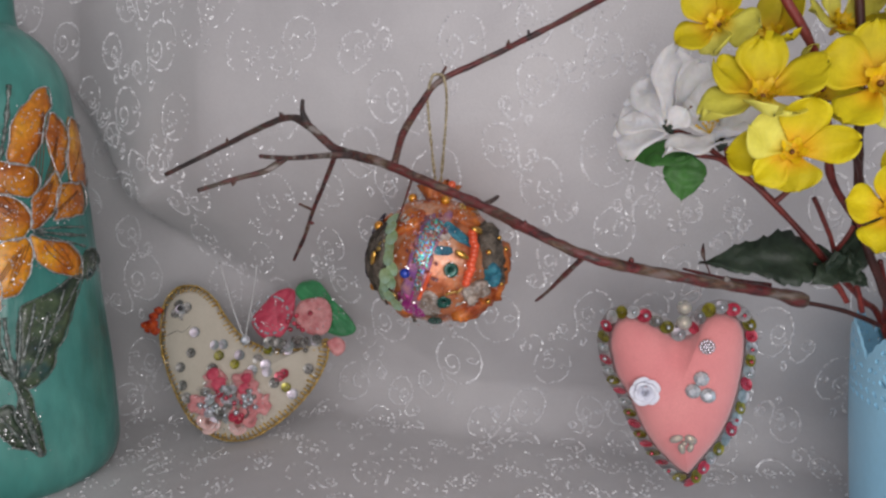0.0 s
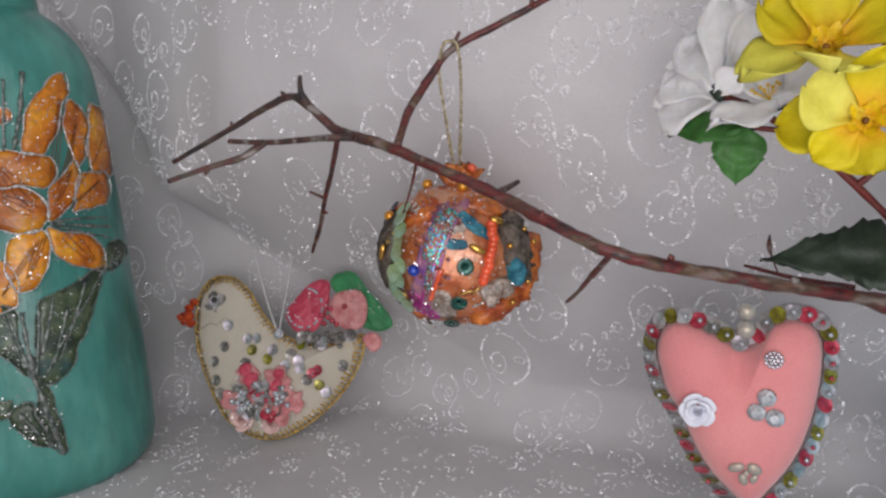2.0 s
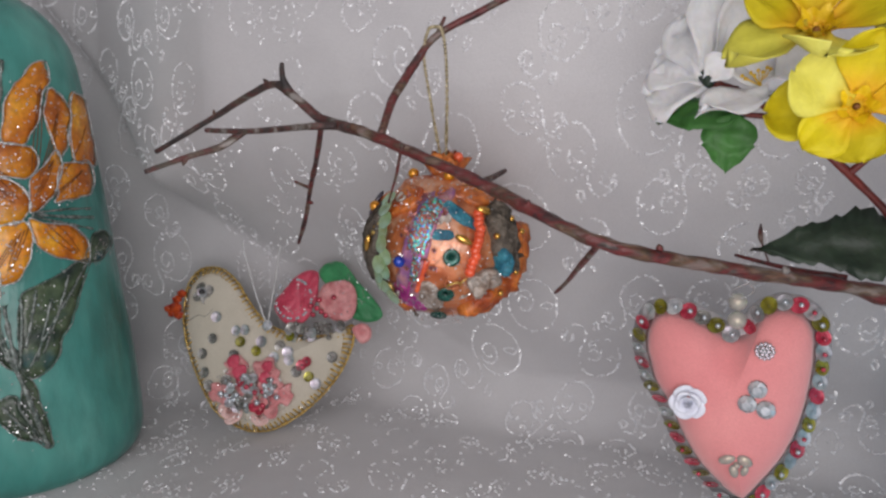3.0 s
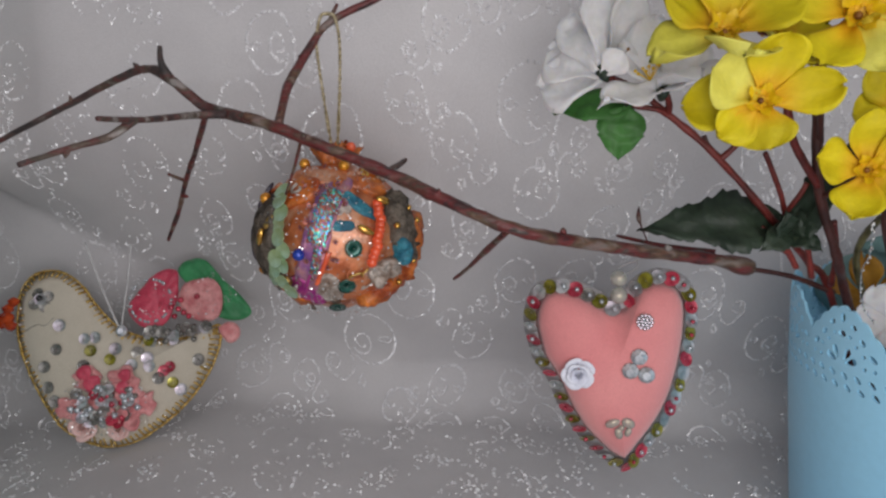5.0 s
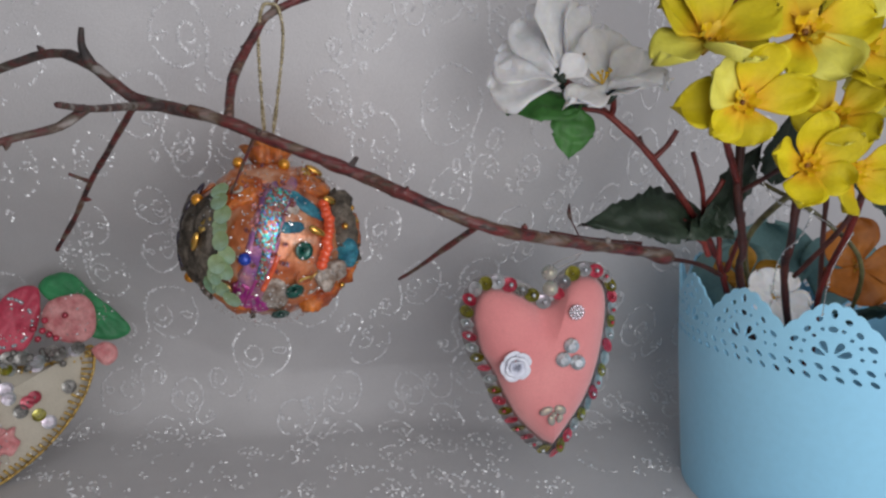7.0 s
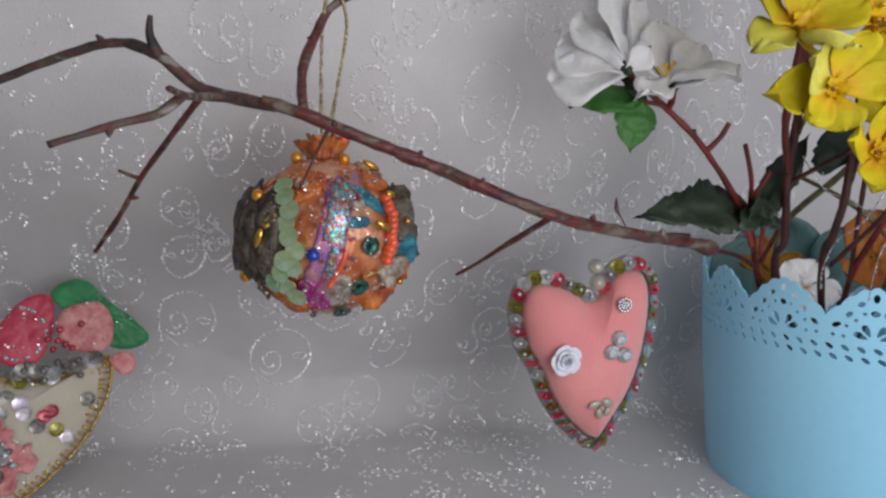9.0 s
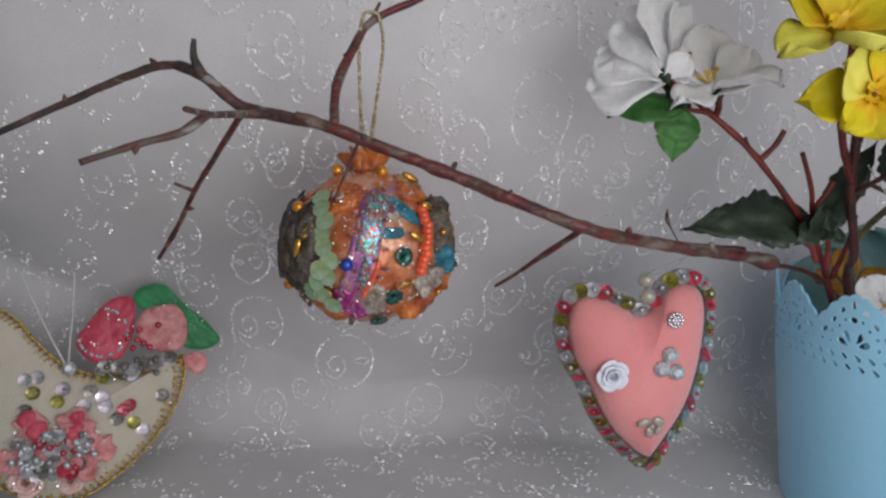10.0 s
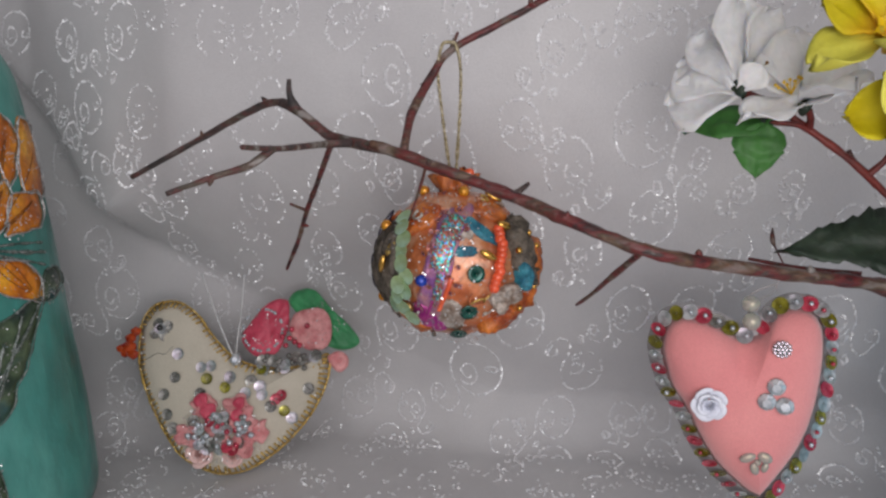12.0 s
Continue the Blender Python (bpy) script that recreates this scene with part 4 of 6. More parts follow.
def ribbon_rose(sheet, u, v, w, r, parent, name, material, label, seed=1):
    """A coiled ribbon rose: a tight bud with loose petals that lean outwards."""
    rng = random.Random(seed)
    bm = bmesh.new()
    coil = []
    for i in range(40):
        a = i / 39 * 4.4 * math.pi
        q = 0.05 + 0.24 * i / 39
        coil.append((u + r * q * math.cos(a), v + r * q * math.sin(a)))
    lo = [bm.verts.new(sheet.p(a, b, w)) for a, b in coil]
    hi = [bm.verts.new(sheet.p(a, b, w + r * (0.62 - 0.10 * i / 39))) for i, (a, b) in enumerate(coil)]
    for i in range(39):
        bm.faces.new((lo[i], lo[i + 1], hi[i + 1], hi[i]))
    core = part(name, bm, material, parent, label)
    for ring, (rad, n, h, lean) in enumerate(((0.74, 5, 0.30, 0.36), (0.50, 4, 0.48, 0.26), (0.32, 3, 0.58, 0.14))):
        for k in range(n):
            a0 = 2 * math.pi * k / n + ring * 0.9 + rng.uniform(-0.3, 0.3)
            span = 2 * math.pi / n * rng.uniform(1.3, 1.6)
            bm = bmesh.new()
            cols = 9
            grid = []
            for i in range(cols + 1):
                f = i / cols
                a = a0 + span * f
                lip = max(0.0, 1 - (2 * f - 1) ** 2) ** 0.6
                wob = 0.06 * noise.noise(Vector((f * 3, k * 2.0, ring + seed)))
                col = []
                for dr, hh in ((-0.22, -0.1), (-0.06, 0.55), (0.10, 0.95), (lean, 1.0), (lean + 0.03, 0.90), (0.06, 0.75), (-0.08, 0.4), (-0.26, -0.1)):
                    q = rad * (1.0 - 0.20 * f) + dr * lip + wob
                    col.append(bm.verts.new(sheet.p(u + r * q * math.cos(a), v + r * q * math.sin(a), w + r * h * hh * (0.45 + 0.55 * lip))))
                grid.append(col)
            for g0, g1 in zip(grid, grid[1:]):
                for j in range(7):
                    bm.faces.new((g0[j], g1[j], g1[j + 1], g0[j + 1]))
            part("petal", bm, material, core)
    return core


# sequin, bead and gem meshes that many pieces share
SEQ = {k: shared(cup_disc(0.0033, 0.09, 14, 0.14, 0.08), "sequin", m, False) for k, m in dict(clear=M_SEQ_CLEAR, grey=M_SEQ_GREY, iris=M_SEQ_IRIS, red=M_SEQ_RED, olive=M_SEQ_OLIVE).items()}
GEM = shared(faceted(0.0034, 0.0036), "gem", M_GEM, smooth=False)


def bead_mesh(r, material, sub=2, squash=(1, 1, 1)):
    bm = bmesh.new()
    ball(bm, (0, 0, 0), r, sub, squash)
    return shared(bm, "bead", material)


BEAD_CLEAR = bead_mesh(0.0011, M_GEM, 1)
BEAD_GREY = bead_mesh(0.0017, M_SEQ_GREY)
BEAD_CLEAR_L = bead_mesh(0.0018, M_GEM)
BEAD_RED = bead_mesh(0.0017, M_SEQ_RED)
BEAD_PEARL = bead_mesh(0.0034, M_PEARL, 3)
BEAD_SMALL_RED = bead_mesh(0.0010, M_SEQ_RED, 1)
BEAD_TINY = bead_mesh(0.0007, M_SEQ_GREY, 1)


def specks(bm, place, n, size, rng, spread=0.7):
    """Tiny glitter flakes; place() gives a point and the way it faces."""
    for k in range(n):
        p, d = place()
        m = aim(p, Vector(d) + Vector((rng.uniform(-spread, spread), rng.uniform(-spread, spread), rng.uniform(-spread, spread))))
        r = size * rng.uniform(0.6, 1.4)
        vs = [bm.verts.new(m @ Vector((r * math.cos(a), r * math.sin(a), h))) for h in (0.0, -0.0001) for a in (0.3, 1.7, 3.2, 4.9)]
        bm.faces.new(vs[:4])
        bm.faces.new(vs[:3:-1])
        for i in range(4):
            bm.faces.new((vs[i], vs[4 + i], vs[4 + (i + 1) % 4], vs[(i + 1) % 4]))


def heart():
    rng = random.Random(5)
    t = thing("heart_ornament", (0.108, 0.318, 0.082), "stuffed pink felt heart edged with sequins, white ribbon rose, gems", "ornament")
    sh = Sheet((0.1072, 0.318, 0.0818), (0.97, -0.17, 0), (0, -0.08, 1))
    outer = [(12.0, -40.5), (5.2, -38), (-1.3, -32.5), (-7.8, -26), (-13, -18.5), (-16.7, -11.7), (-19.8, -4.7), (-23.3, 1.5), (-27.3, 7.4), (-29.8, 15), (-31.6, 23), (-31.2, 30), (-28.5, 36.5), (-22.7, 40.2), (-16.2, 40), (-9.7, 38.2), (-3.2, 35), (3.0, 31.5),
             (6.5, 34.5), (10, 41), (15.3, 44.6), (21.3, 45.2), (27.7, 43.2), (31.9, 38), (33.7, 31), (34.1, 22), (33.5, 11), (32.1, 0.5), (30.2, -8), (27.2, -16.5), (23.2, -24.5), (19.2, -31), (15.6, -37)]
    outline = spline([(a * 1.015, b * 1.015, 0) for a, b in outer], 5, True)
    ev = even(outline, 1.0)
    inner = [p - o * 3.5 for p, o in ev]
    inner = [sum((inner[(i + j) % len(inner)] for j in (-2, -1, 0, 1, 2)), Vector()) / 5 for i in range(len(inner))]

    def dent(u, v):
        d = abs(u - 1.0 + (v - 25) * 0.08)
        return 0.30 * math.exp(-(d / 4.0) ** 2) * smooth01(10, 29, v)
    rim = Sheet(sh.p(0, 0, -5.0), (0.97, -0.17, 0), (0, -0.08, 1))
    body = part("body", pillow(rim, inner, (3.2, 8, 0), 13.0, 2.5, dent, 12), M_PINK, t, "pink felt pillow body")
    backing = [p + o * (1.3 + 0.5 * noise.noise(Vector((p.x * 0.3, p.y * 0.3, 2)))) for p, o in ev]
    part("backing", pillow(rim, backing[::2], (3.2, 8, 0), 0.6, 2.6, None, 4), M_NET, t, "sheer white net backing edge")
    # from the tip up one side, over the notch and down the other
    order = ("red olive clear red olive red olive red olive clear red olive clear red clear olive red clear olive clear red grey olive clear red clear olive clear red clear olive "
             "red iris olive iris red iris olive iris red iris olive clear red olive").split()
    ring = even(outline, sum((outline[(i + 1) % len(outline)] - outline[i]).length for i in range(len(outline))) / len(order))
    for i, (p, o) in enumerate(ring):
        q = p - o * 1.8
        key = order[i % len(order)]
        run = Vector((-o.y, o.x, 0))
        m = rim.stand(q.x, q.y, 2.4 + rng.uniform(-0.4, 0.6), o.x * 0.65 + run.x * 0.55 + rng.uniform(-0.2, 0.2), o.y * 0.65 + run.y * 0.55 + rng.uniform(-0.2, 0.2), rng.uniform(0, 360))
        piece("sequin", SEQ[key], t, m @ Matrix.Scale(rng.uniform(0.90, 1.02), 4))
        q = p - o * 2.0
        if rng.random() < 0.75:
            piece("bead", (BEAD_SMALL_RED, BEAD_CLEAR, BEAD_CLEAR)[rng.randrange(3)], t, rim.stand(q.x - run.x * 0.3 + o.x * 0.9, q.y - run.y * 0.3 + o.y * 0.9, 3.8))
    ribbon_rose(sh, -10.8, 6.2, 7.0, 6.6, t, "ribbon_rose", M_SATIN, "white satin ribbon rose", 3)
    bm = bmesh.new()
    for ring, n in ((0, 1), (1.35, 6), (2.7, 12)):
        for k in range(n):
            a = 2 * math.pi * k / n
            ball(bm, sh.p(13.6 + ring * math.cos(a), 29.0 + ring * math.sin(a), 8.3 - ring * 0.10), 0.00085, 1)
    part("rhinestone_cluster", bm, M_SEQ_CLEAR, t, "round cluster of clear rhinestones", smooth=False)
    for u, v in ((12.3, 14.6), (9.3, 8.6), (15.6, 7.2)):
        piece("gem", GEM, t, sh.stand(u, v, 8.6, rng.uniform(-0.3, 0.3), rng.uniform(-0.3, 0.3), rng.uniform(0, 90)), "clear cut gem")
        piece("sequin", SEQ["grey"], t, sh.stand(u, v, 7.4))
    bm = bmesh.new()
    for du, dv, sq, a in ((-3.4, 1.6, (2.9, 1.7, 1.3), 25), (3.0, 2.0, (2.7, 2.0, 1.3), -30), (0.3, -0.2, (1.2, 1.2, 1.5), 0), (-0.6, -3.0, (1.5, 2.4, 1.1), 15), (3.2, -2.2, (1.2, 2.0, 1.1), -20)):
        m = sh.stand(7.4 + du * 0.95, -16.6 + dv * 0.95, 7.2, 0, 0, a) @ Matrix.Diagonal((sq[0] / 900, sq[1] / 900, sq[2] / 1000, 1))
        bmesh.ops.create_icosphere(bm, subdivisions=2, radius=1.0, matrix=m)
    part("bow", bm, M_PEARL, t, "small pearly white bow")
    for u, v, w in ((3.6, 43.5, -1.5), (3.8, 37.3, 1.0)):
        piece("pearl", BEAD_PEARL, t, sh.stand(u, v, w), "cream pearl bead")
    a, b = sh.p(3.0, 44, -2), Vector((0.1085, 0.2825, 0.1395))
    bm = bmesh.new()
    for k in (-1, 1):
        tube(bm, [a.lerp(b, f) + Vector((k * 0.0035 * math.sin(math.pi * min(f * 1.15, 1)), 0, 0)) for f in [i / 10 for i in range(11)]], 0.00022, 6)
    part("hanging_loop", bm, M_NYLON, t, "fine clear hanging thread")


heart()


def petal_blob(sheet, outline, w, thick, wave=0.6, seed=0.0):
    """A soft fabric petal or leaf lying on a sheet: a thin domed pad with a wavy edge."""
    edge = spline([(a, b, 0) for a, b in outline], 5, True)
    c = sum(edge, Vector()) / len(edge)
    bm = bmesh.new()
    rings = []
    for f, h in ((1.0, 0.0), (1.0, 0.5), (0.85, 0.9), (0.6, 1.1), (0.3, 1.0)):
        rings.append([bm.verts.new(sheet.p(c.x + (p.x - c.x) * f, c.y + (p.y - c.y) * f, w + thick * h + wave * (noise.noise(Vector((p.x * 0.2 * f + seed, p.y * 0.2 * f, 1.0))) + 0.4 * noise.noise(Vector((p.x * 0.5 * f, p.y * 0.5 * f, seed)))))) for p in edge])
    for r0, r1 in zip(rings, rings[1:]):
        for i in range(len(edge)):
            bm.faces.new((r0[i], r0[(i + 1) % len(edge)], r1[(i + 1) % len(edge)], r1[i]))
    bm.faces.new(rings[0][::-1])
    m = bm.verts.new(sheet.p(c.x, c.y, w + thick * 0.9))
    for i in range(len(edge)):
        bm.faces.new((rings[-1][i], rings[-1][(i + 1) % len(edge)], m))
    return bm


def bird():
    rng = random.Random(8)
    t = thing("bird_ornament", (-0.13, 0.42, 0.005), "stuffed cream felt bird, gold stitched edge, sequins and pink flowers", "ornament")
    sh = Sheet((-0.13, 0.42, 0.0018), (1, 0, 0), (0, 0.32, 1))
    outer = [(-63, 77), (-63, 90.6), (-60.4, 98.5), (-54.7, 103.6), (-47.5, 105.5), (-38.8, 103.7), (-29.6, 97), (-22.3, 87.8), (-15.2, 79.7), (-8.4, 73.5), (-1.9, 70), (10, 66.5), (24, 66), (38, 68.5), (48.6, 74),
             (49.5, 65), (46.7, 54), (41.1, 42.9), (33.5, 32.6), (23.9, 22.9), (13.2, 14.9), (3, 9.6), (-8.7, 8.0), (-18.8, 9.8), (-29.6, 14.8), (-36.2, 19.8), (-42.3, 27.6), (-47.5, 35.5), (-53.1, 45.4), (-58.1, 56.3), (-61.8, 67.5)]
    outline = spline([(a, b, 0) for a, b in outer], 5, True)
    part("body", pillow(sh, outline, (-12, 42, 0), 8.0, 5.0, None, 10), M_CREAM, t, "cream felt pillow body")
    bm = bmesh.new()
    for i, (p, o) in enumerate(even(outline, 3.1)):
        q, r = p + o * rng.uniform(0.1, 0.9), p - o * rng.uniform(2.4, 4.8) + Vector((rng.uniform(-0.6, 0.6), rng.uniform(-0.6, 0.6), 0))
        tube(bm, [sh.p(q.x, q.y, 0.2), sh.p((q.x + r.x) / 2, (q.y + r.y) / 2, 2.6), sh.p(r.x, r.y, 4.3)], rng.uniform(0.00048, 0.00075), 5)
    pts = [sh.p(p.x + o.x * 0.4, p.y + o.y * 0.4, 0.7 + 0.25 * math.sin(i * 1.7)) for i, (p, o) in enumerate(even(outline, 1.1))]
    tube(bm, pts + pts[:1], 0.00062, 6, 1.3, 3)
    part("gold_stitching", bm, M_GOLD, t, "gold blanket-stitched edge")
    bm = bmesh.new()
    for du, dv, r in ((-69.5, 79, 4.6), (-66, 88, 3.4), (-74, 78, 3.2), (-66.5, 74.5, 3.6), (-69, 84, 3.4), (-71.5, 75, 2.8)):
        ball(bm, sh.p(du, dv, 1.5), r / 1000, 1, (1.1, 0.8, 0.9))
    part("beak", bm, M_BEAK, t, "red-orange faceted beak", smooth=False)
    eye = piece("eye", SEQ["clear"], t, sh.stand(-49, 89, 6.3), "clear sequin eye with a black bead")
    bm = bmesh.new()
    ball(bm, sh.p(-49, 89.6, 7.6), 0.0019, 2)
    part("pupil", bm, M_DARK, t, "black bead")
    for k in range(4):
        a = 0.5 + k * 1.6
        piece("sequin", SEQ["grey"], t, sh.stand(-48.6 + 4.0 * math.cos(a), 88.6 + 4.2 * math.sin(a), 5.7, rng.uniform(-0.4, 0.4), rng.uniform(-0.4, 0.4)))
    # a line of grey thread across the neck
    bm = bmesh.new()
    tube(bm, spline([sh.p(a, b, w) for a, b, w in ((-62, 70, 0.8), (-56, 72, 4.8), (-50, 75, 6.0), (-45, 74.5, 6.6), (-39, 80, 6.6), (-26, 84, 5.6))], 5), 0.00022, 5)
    part("thread", bm, M_SEQ_GREY, t, "fine grey thread")

    def dome(u, v):
        w = math.atan2(v - 42, u + 12)
        p = min(outline, key=lambda q: abs(math.remainder(math.atan2(q.y - 42, q.x + 12) - w, 2 * math.pi)))
        f = min(1.0, math.hypot(u + 12, v - 42) / math.hypot(p.x + 12, p.y - 42))
        return 8.0 * (1 - f ** 3.2) ** 0.62
    spots = [(-36.8, 74.5, "clear"), (-37.5, 61.2, "grey"), (-43.8, 51.6, "grey"), (-41.3, 40.4, "grey"), (-37.8, 33, "grey"), (-22.4, 66.8, "clear"), (-16.9, 67.6, "clear"), (-18.8, 60.3, "olive"), (-8, 55.4, "olive"), (-5.7, 61.2, "clear"), (6.4, 59.2, "grey"), (12.3, 56, "clear"), (13.7, 51.6, "clear"),
             (24.5, 51, "red"), (21.5, 49, "red"), (39.3, 54.8, "grey"), (26.3, 42.4, "olive"), (30.5, 38.6, "clear"), (18.7, 45, "grey"), (-22, 52, "grey"), (4, 52, "clear")]
    for u, v, key in spots:
        piece("sequin", SEQ[key], t, sh.stand(u, v, dome(u, v) + 0.5, rng.uniform(-0.15, 0.15), rng.uniform(-0.15, 0.15), rng.uniform(0, 360)) @ Matrix.Scale(rng.uniform(0.95, 1.08), 4))
        if rng.random() < 0.4:
            piece("bead", BEAD_TINY, t, sh.stand(u + 0.2, v, dome(u, v) + 1.1))
    # the flower cluster on the breast
    for i, (u, v, r) in enumerate(((-19, 45, 8.5), (0, 44, 9.5), (4, 37, 9), (11, 31, 8.5), (-28, 29, 8), (4, 24, 8.5), (-10, 33, 10))):
        o = [(u + r * (0.88 + 0.16 * math.sin(k * 2.4 + i) + 0.10 * math.sin(k * 4.1)) * math.cos(k / 13 * 2 * math.pi), v + r * 0.9 * (0.88 + 0.16 * math.cos(k * 1.9 + i) + 0.10 * math.sin(k * 4.1)) * math.sin(k / 13 * 2 * math.pi)) for k in range(13)]
        part("petal", petal_blob(sh, o, dome(u, v) + 1.4 + 0.6 * (i % 3), 1.3, 2.2, i * 3.1), M_ROSE_PETAL, t, "rose-pink fabric petal")
    for i, (u, v, r, m) in enumerate(((-15, 42, 5, M_RED_PETAL), (-20, 48, 4.5, M_RED_PETAL), (1, 40, 4, M_RED_PETAL), (2, 47, 3.5, M_RED_PETAL))):
        o = [(u + r * math.cos(k / 6 * 2 * math.pi) * (0.8 + 0.3 * (k % 2)), v + r * math.sin(k / 6 * 2 * math.pi)) for k in range(6)]
        part("petal", petal_blob(sh, o, dome(u, v) + 3.6, 1.0, 0.8, i * 5.0), m, t, "crimson petal")
    ribbon_rose(sh, -21, 19, 5.5, 7.8, t, "rosette", M_PALE_PINK, "pale pink ribbon rosette", 9)
    ribbon_rose(sh, -2, 17.5, 5.0, 6.0, t, "rosette", M_PALE_PINK, "pale pink ribbon rosette", 10)
    for k in range(64):
        a, r = rng.uniform(0, 6.283), 17 * math.sqrt(rng.random())
        u, v = -8 + r * 1.15 * math.cos(a), 31 + r * 0.66 * math.sin(a)
        me = rng.choice((BEAD_GREY, BEAD_CLEAR_L, BEAD_CLEAR_L, BEAD_CLEAR, BEAD_RED)) if k % 3 else SEQ[rng.choice(("grey", "clear", "clear", "red"))]
        piece("bead" if k % 3 else "sequin", me, t, sh.stand(u, v, dome(u, v) + rng.uniform(3.6, 5.6), rng.uniform(-0.6, 0.6), rng.uniform(-0.6, 0.6)))
    # the fabric flower on the tail
    part("leaf", petal_blob(sh, [(25, 105), (32, 112), (41, 111), (50, 101), (60, 92), (67.5, 82), (63, 77.5), (54, 77), (44, 82), (36, 92)], 2.0, 1.4, 2.0, 1.0), M_GREEN_SATIN, t, "green satin leaf")
    part("petal", petal_blob(sh, [(-1, 83), (4, 93), (14, 104), (24.5, 105.5), (26.5, 96), (24, 82), (17, 73), (6, 74)], 4.0, 1.6, 2.0, 4.0), M_RED_PETAL, t, "crimson satin petal")
    part("petal", petal_blob(sh, [(27, 88), (30, 97), (38, 100), (46, 100), (51, 93), (51, 81), (44, 76), (33, 79)], 5.5, 1.6, 2.2, 8.0), M_ROSE_PETAL, t, "rose-pink fabric petal")
    part("bud", petal_blob(sh, [(49, 72), (55, 76), (60.5, 73), (60.5, 67), (55, 64)], 1.0, 2.4, 0.6, 2.0), M_ROSE_PETAL, t, "pink bud")
    for u, v in ((29, 88), (38, 90), (31, 81), (26, 79), (24, 84), (28, 83), (34, 79)):
        piece("bead", BEAD_RED if u != 36 else SEQ["red"], t, sh.stand(u, v, 8.2))
    for k in range(26):
        u, v = rng.uniform(10, 44), rng.uniform(65, 74)
        piece("sequin" if k % 2 else "bead", SEQ[rng.choice(("grey", "clear", "grey", "olive"))] if k % 2 else BEAD_GREY, t, sh.stand(u, v, 5.0 + rng.uniform(0, 2.5), rng.uniform(-0.5, 0.5), rng.uniform(-0.5, 0.5)))
    for k in range(34):
        a = rng.uniform(0, 6.283)
        u, v = 11.5 + 11.5 * math.cos(a), 88 + 12 * math.sin(a)
        if u < 26:
            piece("bead", BEAD_CLEAR, t, sh.stand(u, v, 5.5))
    bm = bmesh.new()
    tube(bm, spline([sh.p(-4.5, 71, 4), sh.p(-9, 80, 5), sh.p(-16, 95, 5), sh.p(-28, 122, 3)], 6), 0.00062, 6)
    tube(bm, spline([sh.p(-4.5, 71, 4), sh.p(-4, 85, 3), sh.p(-3.2, 99, 2), sh.p(-2.8, 121, 1)], 6), 0.00055, 6)
    part("hanging_thread", bm, M_NYLON, t, "stiff clear nylon thread ends")
    piece("gem", GEM, t, sh.stand(-3.5, 71, 6.0), "clear gem")
    bm = bmesh.new()

    def on_cluster():
        a, r = rng.uniform(0, 6.283), 21 * math.sqrt(rng.random())
        u, v = -9 + r * 1.2 * math.cos(a), 29 + r * 0.85 * math.sin(a)
        return sh.p(u, v, dome(u, v) + rng.uniform(2.8, 5.0)), sh.n

    def on_tail():
        a = rng.uniform(0, 6.283)
        u, v = rng.choice(((12, 88, 13, 14), (37, 87, 13, 11), (48, 94, 16, 13)))[:2]
        r = rng.uniform(0.6, 1.0)
        return sh.p(u + 12 * r * math.cos(a), v + 10 * r * math.sin(a), 6.6 + rng.uniform(0, 1.2)), sh.n
    edges = even(outline, 1.0)

    def on_edge():
        p, o = rng.choice(edges)
        f = rng.uniform(-0.5, 3.0)
        return sh.p(p.x - o.x * f, p.y - o.y * f, 1.2 + 1.1 * f), sh.n
    specks(bm, on_cluster, 260, 0.00042, rng)
    specks(bm, on_tail, 110, 0.00040, rng)
    specks(bm, on_edge, 160, 0.00036, rng)
    tagged(part("glitter", bm, M_FLAKE, t, "scattered silver glitter flakes", smooth=False), kind="stuff")


bird()


# ---- the hanging ball ----
BALL, BALL_R = Vector((-0.0015, 0.331, 0.1405)), 0.0293


def ball_lump(d):
    return 0.0010 * noise.noise(d * 3.1 + Vector((4, 1, 2))) + 0.0005 * noise.noise(d * 9)


def on_ball(a, e, lift=0.0):
    """A place on the ball: degrees round from the front to the right, degrees up."""
    a, e = radians(a), radians(e)
    d = Vector((math.sin(a) * math.cos(e), -math.cos(a) * math.cos(e), math.sin(e)))
    return BALL + d * (BALL_R + ball_lump(d) + lift), d


